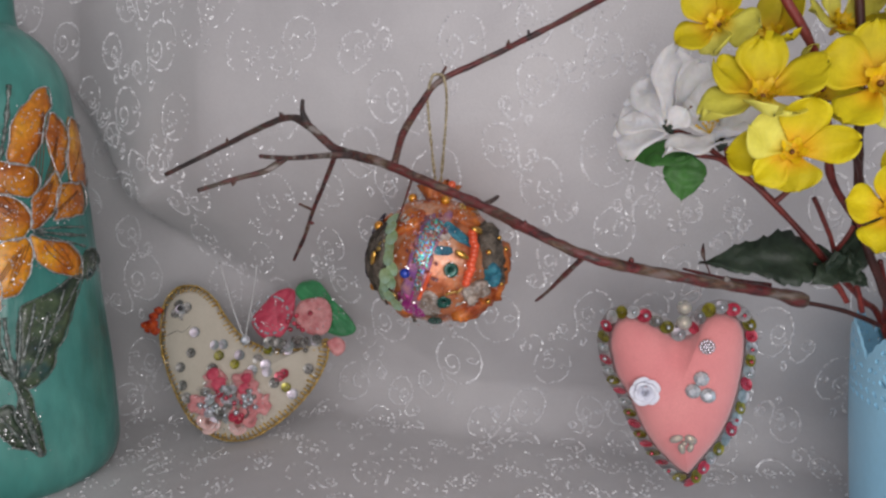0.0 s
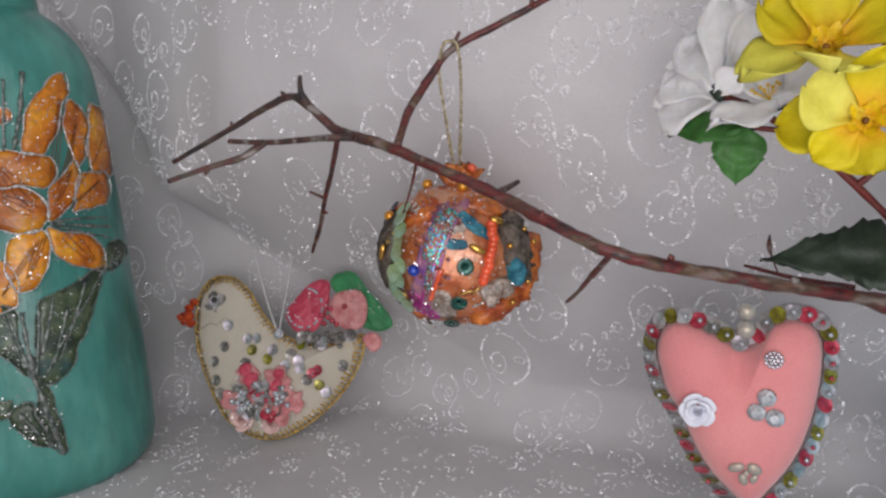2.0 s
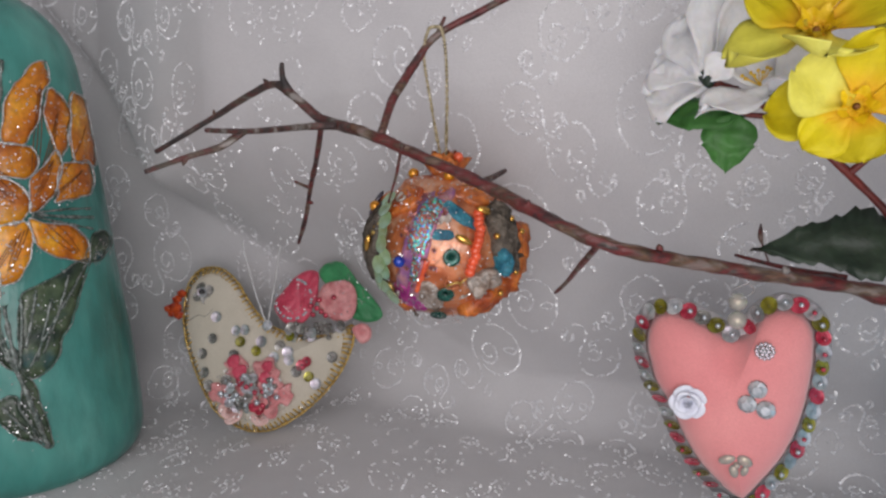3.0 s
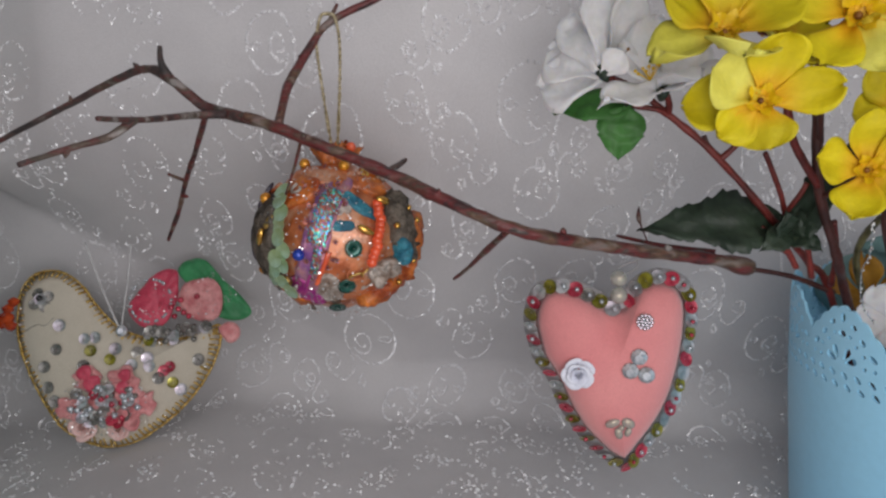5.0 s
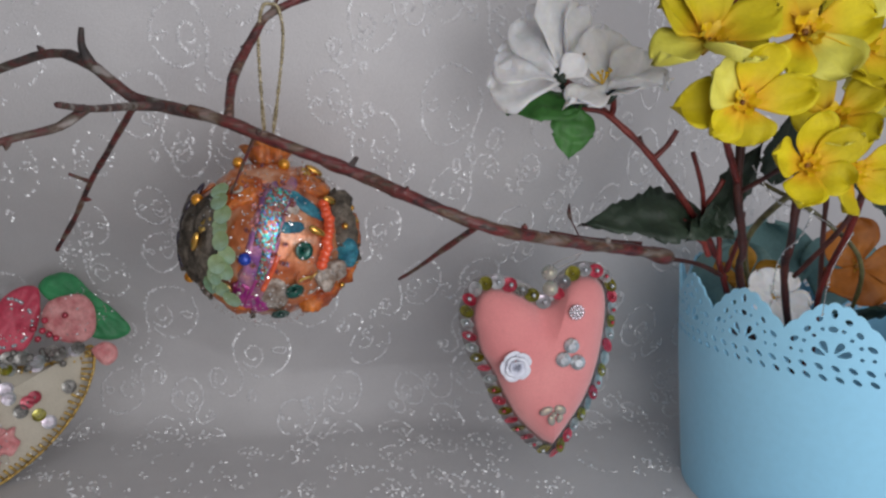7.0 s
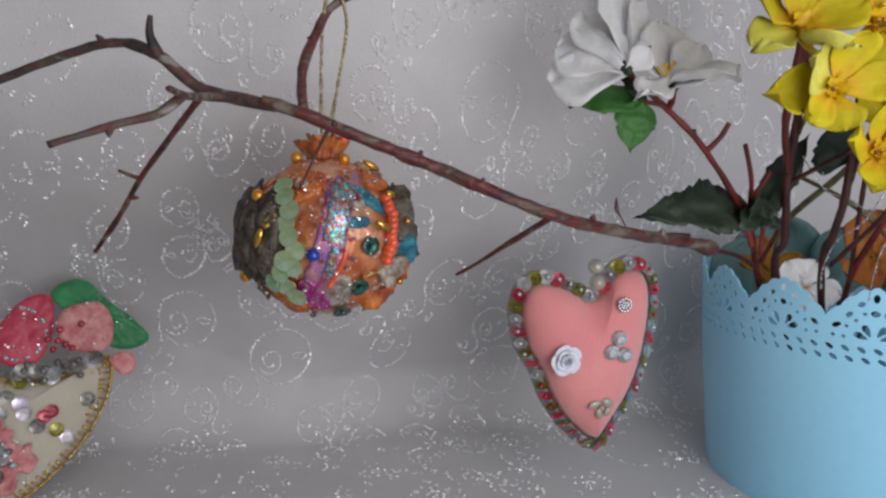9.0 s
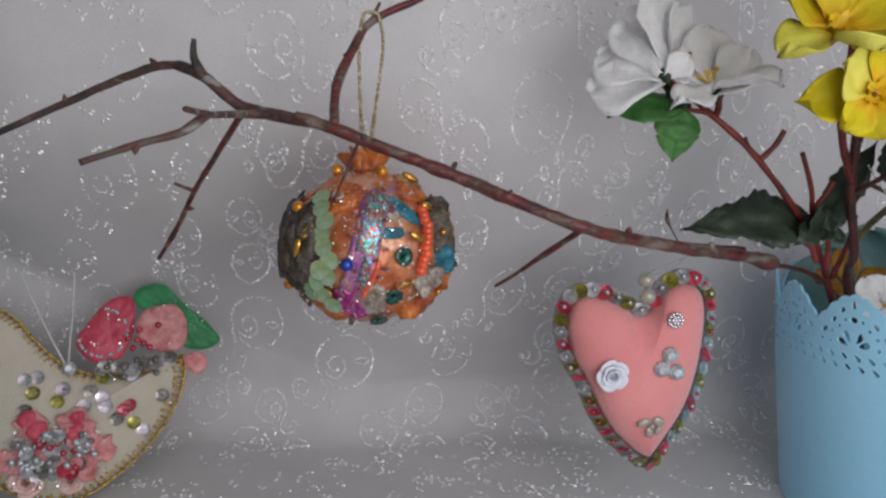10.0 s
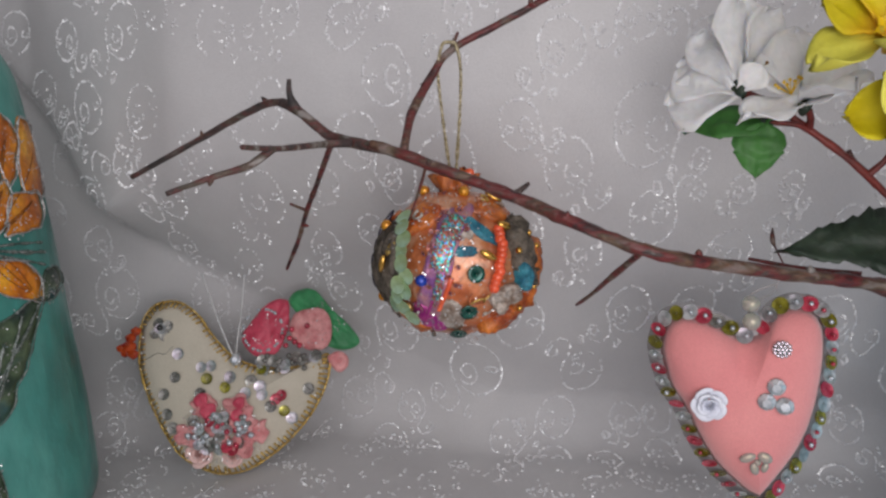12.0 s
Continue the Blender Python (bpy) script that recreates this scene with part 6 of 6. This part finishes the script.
def flower(spray, at, facing, size, spin, material, throat, seed, cup=0.30, pale=(), shape=()):
    """A fabric flower: throat with a stamen dot, and its petals as sub-parts."""
    m = aim(at, facing, spin)
    bm = bmesh.new()
    n = 20
    prof = ((0.02, -0.06), (0.06, -0.05), (0.11, -0.01), (0.15, 0.02), (0.15, 0.0), (0.10, -0.06), (0.04, -0.30))
    rings = []
    for r, h in prof:
        rings.append([bm.verts.new(m @ Vector((size * r * (1 + 0.10 * r * math.cos(5 * 2 * math.pi * k / n)) * math.cos(2 * math.pi * k / n), size * r * (1 + 0.10 * r * math.cos(5 * 2 * math.pi * k / n)) * math.sin(2 * math.pi * k / n), size * h))) for k in range(n)])
    for r0, r1 in zip(rings, rings[1:]):
        for k in range(n):
            bm.faces.new((r0[k], r0[(k + 1) % n], r1[(k + 1) % n], r1[k]))
    bm.faces.new(rings[0][::-1])
    bm.faces.new(rings[-1])
    fl = part("flower", bm, throat, spray)
    bm = bmesh.new()
    ball(bm, m @ Vector((0, 0, -0.02 * size)), size * 0.05, 2)
    part("stamen", bm, M_BROWN_DOT if material is not M_WHITE_PETAL else M_DEEP_YELLOW, fl)
    rng = random.Random(seed)
    yellow = material is M_YELLOW
    if yellow:
        bm = bmesh.new()
        k = 30
        lo, mid, hi = [], [], []
        for i in range(k):
            w = 2 * math.pi * i / k
            q = 1 + 0.22 * math.sin(5 * w + seed) + 0.15 * noise.noise(Vector((i * 0.8, seed, 2)))
            for row, r, h in ((lo, 0.10, -0.03), (mid, 0.17, 0.10), (hi, 0.215 * q, 0.15 + 0.05 * math.sin(10 * w + seed))):
                row.append(bm.verts.new(m @ Vector((size * r * math.cos(w), size * r * math.sin(w), size * h))))
        for r0, r1 in ((lo, mid), (mid, hi)):
            for i in range(k):
                bm.faces.new((r0[i], r0[(i + 1) % k], r1[(i + 1) % k], r1[i]))
        part("corona", bm, M_CORONA, fl, "ruffled golden corona")
    size = size * (0.93 if yellow else 0.95)
    if not shape:
        shape = [(360 * k / 5 + rng.uniform(-12, 12), rng.uniform(0.84, 1.02), rng.uniform(0.40, 0.50), cup + rng.uniform(-0.22, 0.22), k in pale) for k in range(5)]
    for k, (a, ln, wd, cu, light) in enumerate(shape):
        q = m @ pose(0, 0, 0, 0, rng.uniform(-14, 14), a) @ Matrix.Translation((0, size * 0.08, size * (-0.02 + 0.012 * k)))
        mm = M_PALE_YELLOW if yellow and (light or rng.random() < 0.12) else material
        part("petal", petal_bm(q, size * ln * (0.88 if yellow else 1.0), size * wd * (0.90 if yellow else 1.05), cu + (0.10 if yellow else 0.0) + rng.uniform(-0.08, 0.08), 0.18 + rng.uniform(-0.10, 0.10), seed * 3.7 + k, rng.uniform(0, 0.06)), mm, fl)
    return fl


def serrated_leaf(parent, base, tip, width, up, material, label, bend_by=0.15, teeth=9, seed=0.0):
    base, tip, up = Vector(base), Vector(tip), Vector(up).normalized()
    run = tip - base
    side = run.cross(up).normalized()
    up = side.cross(run).normalized()
    bm = bmesh.new()
    n = max(20, teeth * 4)
    rows = {1: [], -1: []}
    for face in (1, -1):
        for i in range(n + 1):
            f = i / n
            w = width * math.sin(math.pi * f ** 0.75) ** 0.85 * (1 + 0.22 * (1 - (f * teeth + 0.5 * noise.noise(Vector((f * 7, seed, 3)))) % 1) * (0 < f < 1)) * (1 + 0.22 * noise.noise(Vector((f * 4 + seed, 8, 1))))
            w = max(w, width * 0.03)
            c = base + run * f + up * (bend_by * run.length * math.sin(math.pi * f))
            row = []
            for g in (-1, -0.6, -0.25, 0, 0.25, 0.6, 1):
                z = 0.10 * width * abs(g) + 0.30 * width * noise.noise(Vector((f * 5 + seed, g * 2, 0))) + 0.04 * width * math.cos(f * teeth * 6.28) * abs(g)
                row.append(bm.verts.new(c + side * (g * w) - run * (0.06 * abs(g)) + up * (z + face * 0.0002)))
            rows[face].append(row)
    for i in range(n):
        for j in range(6):
            a, b = rows[1], rows[-1]
            bm.faces.new((a[i][j], a[i][j + 1], a[i + 1][j + 1], a[i + 1][j]))
            bm.faces.new((b[i][j], b[i + 1][j], b[i + 1][j + 1], b[i][j + 1]))
        for j in (0, 6):
            bm.faces.new((rows[1][i][j], rows[1][i + 1][j], rows[-1][i + 1][j], rows[-1][i][j]))
    return part("leaf", bm, material, parent, label)


def stalk(spray, pts, r0, r1, material=None, seed=1.0):
    bm = bmesh.new()
    tube(bm, spline(pts, 8), [r0 * 0.60 + 0.0001, r1 * 0.70 + 0.0001], 8, 0.45, seed)
    return part("stem", bm, material or M_STEM, spray)


def blossom(spray, base, petals, eye, seed, dust, count):
    """A white fabric blossom: green calyx, broad petals (tip, half-width, facing) and a tuft of stamens."""
    base, eye = Vector(base), Vector(eye)
    axis = (sum((Vector(p[:3]) for p in petals), Vector()) / len(petals) - base).normalized()
    bm = bmesh.new()
    tube(bm, [base - axis * 0.0035, base - axis * 0.001, base + axis * 0.0015], [0.0009, 0.0021, 0.0026], 10)
    fl = part("flower", bm, M_LEAF_DARK, spray, "white fabric blossom with dark green calyx")
    for k, (x, y, z, wide, face) in enumerate(petals):
        run = Vector((x, y, z)) - base
        side = run.cross(Vector(face)).normalized()
        m = Matrix((side, run.normalized(), side.cross(run).normalized())).transposed().to_4x4()
        m.translation = base + side.cross(run).normalized() * 0.0003 * k
        part("petal", petal_bm(m, run.length, wide, -0.02, 0.10, seed * 2.3 + k, 0.05), M_WHITE_PETAL, fl)
    bm = bmesh.new()
    for k in range(count):
        q = eye + Vector((0.0011 * k - 0.002, 0.0006 * math.sin(2 * k), 0.0004 * k + 0.0006 * math.cos(3 * k)))
        p = base.lerp(eye, 0.6)
        tube(bm, [p, p.lerp(q, 0.6), q], 0.00016, 5)
        ball(bm, q, 0.00062, 1)
    part("stamens", bm, dust, fl, "ochre stamens")
    return fl


def white_spray():
    t = thing("white_flower_spray", (0.176, 0.287, 0.10), "artificial white blossom spray with red stems in the pot", "artificial flower", "flower sprays in the pot")
    stalk(t, [(0.222, 0.306, 0.03), (0.190, 0.303, 0.117), (0.172, 0.290, 0.134), (0.157, 0.280, 0.146), (0.1302, 0.276, 0.1723), (0.112, 0.277, 0.1873), (0.101, 0.279, 0.1955), (0.0900, 0.2725, 0.1990)], 0.0022, 0.0013, None, 2)
    stalk(t, [(0.112, 0.277, 0.1873), (0.107, 0.276, 0.1890), (0.098, 0.277, 0.1900)], 0.0014, 0.0010, None, 3)
    stalk(t, [(0.112, 0.277, 0.1873), (0.1110, 0.274, 0.1905), (0.1093, 0.2712, 0.1932)], 0.0014, 0.0013, None, 4)
    stalk(t, [(0.1302, 0.276, 0.1723), (0.1345, 0.274, 0.1775), (0.1370, 0.272, 0.1830)], 0.0016, 0.0013, None, 5)
    stalk(t, [(0.1298, 0.276, 0.1735), (0.1262, 0.277, 0.1770), (0.1245, 0.277, 0.1805)], 0.0012, 0.0010, M_STEM_DARK, 6)
    stalk(t, [(0.158, 0.280, 0.147), (0.150, 0.272, 0.161), (0.1415, 0.268, 0.175)], 0.0015, 0.0011, None, 7)
    stalk(t, [(0.154, 0.276, 0.154), (0.156, 0.272, 0.160), (0.1575, 0.270, 0.165)], 0.0014, 0.0012, None, 8)
    for k, (a, b) in enumerate((((0.158, 0.280, 0.140), (0.141, 0.286, 0.1455)), ((0.163, 0.282, 0.134), (0.148, 0.280, 0.149)), ((0.170, 0.284, 0.130), (0.158, 0.276, 0.150)), ((0.190, 0.303, 0.120), (0.146, 0.290, 0.1325)), ((0.186, 0.298, 0.124), (0.168, 0.270, 0.152)))):
        stalk(t, [a, tuple((Vector(a) + Vector(b)) / 2 + Vector((0, -0.002, 0.002))), b], 0.0017, 0.0011, M_STEM if k != 3 else M_STEM_DARK, 20 + k)
    blossom(t, (0.0880, 0.2710, 0.2003), ((0.0712, 0.2950, 0.1962, 0.0105, (-0.45, -1, 0.30)), (0.0835, 0.2930, 0.2235, 0.0110, (-0.35, -1, 0.10)), (0.0935, 0.2870, 0.2330, 0.0095, (0.05, -1, 0.05)),
                                            (0.1030, 0.2850, 0.2270, 0.0085, (0.35, -1, 0.10)), (0.0738, 0.2960, 0.2095, 0.0105, (-0.40, -1, 0.20)), (0.0930, 0.2650, 0.2070, 0.0050, (0.30, -1, 0.50))), (0.0945, 0.2680, 0.2060), 31, M_BROWN_DOT, 3)
    blossom(t, (0.1073, 0.2702, 0.1945), ((0.1068, 0.2760, 0.2195, 0.0115, (0, -1, 0.15)), (0.0935, 0.2740, 0.2100, 0.0065, (0.35, -1, 0.25)), (0.1200, 0.2700, 0.2110, 0.0085, (-0.3, -1, 0.25)),
                                            (0.0840, 0.2592, 0.1903, 0.0068, (0.10, -0.70, 1)), (0.1095, 0.2400, 0.1960, 0.0090, (-0.10, -0.40, 1)), (0.1215, 0.2560, 0.1985, 0.0070, (-0.15, -0.60, 1))), (0.0985, 0.2650, 0.1998), 32, M_DEEP_YELLOW, 8)
    serrated_leaf(t, (0.0985, 0.277, 0.1905), (0.0748, 0.2864, 0.1877), 0.0066, (0, -0.75, 0.6), M_LEAF, "green fabric leaf", 0.05, 2, 1)
    serrated_leaf(t, (0.0960, 0.276, 0.1890), (0.0956, 0.2772, 0.1716), 0.0074, (-0.2, -1, 0.2), M_LEAF, "green fabric leaf", 0.08, 2, 2)
    serrated_leaf(t, (0.1010, 0.277, 0.1900), (0.0900, 0.279, 0.1995), 0.0036, (0, -0.8, 0.5), M_LEAF_DARK, "dark green sepal", 0.05, 5, 3)
    serrated_leaf(t, (0.1545, 0.280, 0.1490), (0.1060, 0.287, 0.1465), 0.0096, (0, -0.80, 0.55), M_LEAF_DARK, "large dark green serrated leaf", 0.10, 9, 4)
    for k, (a, b) in enumerate((((0.1560, 0.276, 0.1480), (0.1440, 0.272, 0.1415)), ((0.1570, 0.276, 0.1470), (0.1640, 0.268, 0.1420)), ((0.1540, 0.275, 0.1470), (0.1510, 0.270, 0.1560)), ((0.1580, 0.276, 0.1490), (0.1660, 0.270, 0.1530)))):
        serrated_leaf(t, a, b, 0.0042, (0, -0.9, 0.4), M_LEAF_DARK, "small dark green crumpled leaf", 0.10, 5, 11 + k)
    serrated_leaf(t, (0.160, 0.277, 0.1480), (0.168, 0.262, 0.180), 0.0060, (-0.7, -0.6, 0.1), M_LEAF_DARK, "dark green leaf", 0.06, 6, 5)

    t.location += Vector((0.0028, 0.0028, 0.0014))


white_spray()


def yellow_spray(label, at, stems, flowers, leaves=()):
    t = thing("yellow_flower_spray", at, label, "artificial flower", "flower sprays in the pot")
    for i, (pts, r0, r1) in enumerate(stems):
        stalk(t, pts, r0, r1, M_STEM if at[0] < 0.2 and i % 2 else M_STEM_DARK, 40 + i)
    for i, (c, facing, size, spin, pale, cup, *shape) in enumerate(flowers):
        flower(t, c, facing, size, spin, M_YELLOW, M_DEEP_YELLOW, 50 + i + round(at[0] * 1000), cup, pale, shape)
    for i, (a, b, w, up) in enumerate(leaves):
        serrated_leaf(t, a, b, w, up, M_LEAF_DARK, "dark green leaf", 0.06, 6, i)
    t.location += Vector((0.0015, -0.0010, 0.0022))


yellow_spray("artificial yellow blossoms on dark red stem leaning from the pot", (0.178, 0.278, 0.10),
             [([(0.225, 0.300, 0.03), (0.192, 0.297, 0.116), (0.176, 0.280, 0.136), (0.158, 0.265, 0.163), (0.149, 0.254, 0.190), (0.146, 0.250, 0.216), (0.140, 0.248, 0.262), (0.137, 0.248, 0.30)], 0.0026, 0.0019),
              ([(0.157, 0.264, 0.164), (0.1402, 0.252, 0.1808), (0.1333, 0.243, 0.1985), (0.1260, 0.235, 0.2165), (0.1192, 0.231, 0.2265), (0.1114, 0.228, 0.236), (0.104, 0.226, 0.246)], 0.0019, 0.0021),
              ([(0.153, 0.258, 0.178), (0.144, 0.245, 0.188), (0.128, 0.232, 0.192)], 0.0014, 0.0011),
              ([(0.148, 0.252, 0.200), (0.138, 0.244, 0.206), (0.122, 0.238, 0.208)], 0.0014, 0.0011),
              ([(0.160, 0.266, 0.160), (0.160, 0.250, 0.168), (0.155, 0.238, 0.172)], 0.0014, 0.0011)],
             [((0.1105, 0.2105, 0.1885), (-0.20, -0.90, 0.10), 0.0160, 0, (), 0.3, (190, 0.85, 0.52, 0.25, False), (-75, 1.15, 0.42, 0.35, False), (-8, 1.0, 0.5, 0.4, False), (92, 1.28, 0.52, -0.42, False), (135, 0.95, 0.42, 0.1, False), (64, 1.0, 0.55, 0.40, True)),
              ((0.1030, 0.2160, 0.2050), (-0.15, -0.75, 0.55), 0.0180, 0, (), 0.4, (5, 1.0, 0.5, 0.4, False), (60, 1.05, 0.48, 0.15, False), (-75, 1.1, 0.5, 0.35, False), (112, 1.25, 0.46, -0.05, True), (180, 0.95, 0.60, 0.45, True)),
              ((0.1446, 0.2205, 0.1715), (-0.25, -0.90, 0.20), 0.0155, 0, (), 0.3, (5, 1.05, 0.48, 0.45, False), (82, 1.0, 0.48, 0.3, False), (165, 1.0, 0.52, 0.15, False), (-120, 0.9, 0.45, 0.3, False), (-50, 1.05, 0.46, 0.5, False)),
              ((0.0940, 0.2340, 0.2290), (-0.45, -0.75, 0.30), 0.0160, 40, (3,), 0.30),
              ((0.1148, 0.2450, 0.2270), (-0.50, -0.60, 0.50), 0.0165, 15, (), 0.55),
              ((0.1260, 0.2370, 0.2090), (0.35, -0.80, 0.30), 0.0160, 35, (0, 1), 0.45)],
             [((0.168, 0.258, 0.165), (0.160, 0.243, 0.190), 0.006, (-0.5, -0.8, 0.2))])
yellow_spray("artificial yellow blossom spray standing upright in the pot", (0.215, 0.285, 0.10),
             [([(0.240, 0.300, 0.03), (0.199, 0.280, 0.117), (0.182, 0.262, 0.142), (0.171, 0.250, 0.160), (0.170, 0.246, 0.215), (0.168, 0.244, 0.27)], 0.0024, 0.0018),
              ([(0.170, 0.248, 0.190), (0.162, 0.240, 0.205), (0.152, 0.232, 0.212)], 0.0014, 0.0011),
              ([(0.199, 0.276, 0.125), (0.195, 0.252, 0.148), (0.188, 0.235, 0.168)], 0.0016, 0.0012),
              ([(0.182, 0.262, 0.142), (0.174, 0.250, 0.165), (0.168, 0.240, 0.180)], 0.0014, 0.0011)],
             [((0.1370, 0.2180, 0.2095), (-0.20, -0.92, 0.25), 0.0215, 0, (3,), 0.24),
              ((0.1570, 0.2240, 0.1860), (-0.50, -0.70, 0.40), 0.0165, 30, (2,), 0.45),
              ((0.1750, 0.2320, 0.1690), (-0.10, -0.95, 0.05), 0.0180, 15, (), 0.28),
              ((0.1680, 0.2280, 0.2090), (-0.15, -0.90, 0.35), 0.0215, 50, (4,), 0.28),
              ((0.1560, 0.2400, 0.2380), (-0.20, -0.85, 0.40), 0.0180, 70, (1,), 0.28),
              ((0.1380, 0.2510, 0.2330), (0.20, -0.70, 0.50), 0.0165, 20, (), 0.5),
              ((0.1930, 0.2480, 0.1960), (0.10, -0.80, 0.35), 0.0170, 20, (2,), 0.4)],
             [((0.196, 0.255, 0.170), (0.204, 0.238, 0.150), 0.006, (0.2, -0.9, 0.2)), ((0.186, 0.246, 0.215), (0.178, 0.225, 0.190), 0.006, (-0.6, -0.7, 0.3))])


def low_spray():
    t = thing("mixed_flower_spray", (0.235, 0.30, 0.08), "artificial orange and white blossoms sunk low inside the pot", "artificial flower", "flower sprays in the pot")
    stalk(t, [(0.235, 0.305, 0.03), (0.236, 0.300, 0.08), (0.236, 0.296, 0.105)], 0.002, 0.0016)
    stalk(t, [(0.220, 0.300, 0.04), (0.216, 0.295, 0.08), (0.214, 0.292, 0.100)], 0.002, 0.0016, None, 3)
    flower(t, (0.2160, 0.3180, 0.1165), (-0.30, -0.55, 0.75), 0.016, 10, M_GOLD_PETAL, M_GOLD_PETAL, 71, 0.35)
    flower(t, (0.2120, 0.2960, 0.1130), (-0.45, -0.65, 0.55), 0.0145, 40, M_WHITE_PETAL, M_DEEP_YELLOW, 72, 0.35)
    flower(t, (0.2640, 0.3020, 0.1240), (-0.35, -0.80, 0.40), 0.022, 60, M_ORANGE_PETAL, M_GOLD_PETAL, 73, 0.35)
    for k, (at, lean, ln, wd) in enumerate((((0.240, 0.353, 0.086), (-0.08, 0.05, 1), 0.044, 0.021), ((0.262, 0.356, 0.090), (0.05, 0.08, 1), 0.050, 0.029), ((0.296, 0.345, 0.090), (0.25, 0.05, 1), 0.046, 0.024))):
        up = Vector(lean).normalized()
        back = Vector((-0.35, -1, 0)).normalized()
        side = up.cross(back).normalized()
        m = Matrix((side, up, side.cross(up))).transposed().to_4x4()
        m.translation = at
        part("leaf", petal_bm(m, ln, wd, 0.05, 0.06, 5.5 + k), M_TEAL_LEAF, t, "broad grey-teal fabric leaf")
    stalk(t, [(0.225, 0.312, 0.09), (0.1970, 0.300, 0.1355), (0.1947, 0.270, 0.1645), (0.196, 0.258, 0.175)], 0.0020, 0.0018, M_OLIVE_STEM, 11)
    stalk(t, [(0.1840, 0.293, 0.1695), (0.1883, 0.290, 0.1664), (0.2063, 0.270, 0.1515), (0.226, 0.266, 0.130), (0.235, 0.285, 0.09)], 0.0013, 0.0012, M_OLIVE_STEM, 12)
    stalk(t, [(0.240, 0.300, 0.08), (0.222, 0.282, 0.118), (0.212, 0.262, 0.146), (0.205, 0.250, 0.166)], 0.0022, 0.0017, M_STEM, 13)
    stalk(t, [(0.222, 0.282, 0.118), (0.206, 0.268, 0.150), (0.200, 0.262, 0.172)], 0.0016, 0.0012, M_STEM_DARK, 14)
    serrated_leaf(t, (0.232, 0.275, 0.105), (0.226, 0.232, 0.118), 0.011, (0, -0.3, 0.9), M_LEAF_DARK, "dark green leaf", 0.1, 6, 3)


low_spray()


def tinsel(name, pts, r, label, beads):
    bm = bmesh.new()
    path = spline(pts, 10)
    tube(bm, path, r, 5)
    rng = random.Random(beads)
    for k in range(beads):
        p = path[rng.randrange(len(path))]
        ball(bm, p + Vector((rng.uniform(-0.0004, 0.0004), -0.0003, rng.uniform(-0.0004, 0.0004))), 0.0004, 1)
    solo(name, bm, M_GLITTER, label, "tinsel thread", at=tuple(pts[0]))


tinsel("tinsel_thread", [(0.1480, 0.2180, 0.1600), (0.1560, 0.2300, 0.1500), (0.1640, 0.2450, 0.1420), (0.1720, 0.2560, 0.1300), (0.1830, 0.2650, 0.1200)], 0.00016, "thin iridescent tinsel thread trailing off a yellow flower", 26)
tinsel("tinsel_thread", [(0.1880, 0.2480, 0.1180), (0.1860, 0.2440, 0.1350), (0.1900, 0.2400, 0.1500)], 0.00018, "thin silver tinsel thread standing in the pot", 10)
tinsel("tinsel_thread", [(0.1620, 0.2600, 0.1720), (0.1700, 0.2560, 0.1600), (0.1840, 0.2560, 0.1560), (0.2050, 0.2600, 0.1480)], 0.00025, "thin silver tinsel thread among the stems", 16)
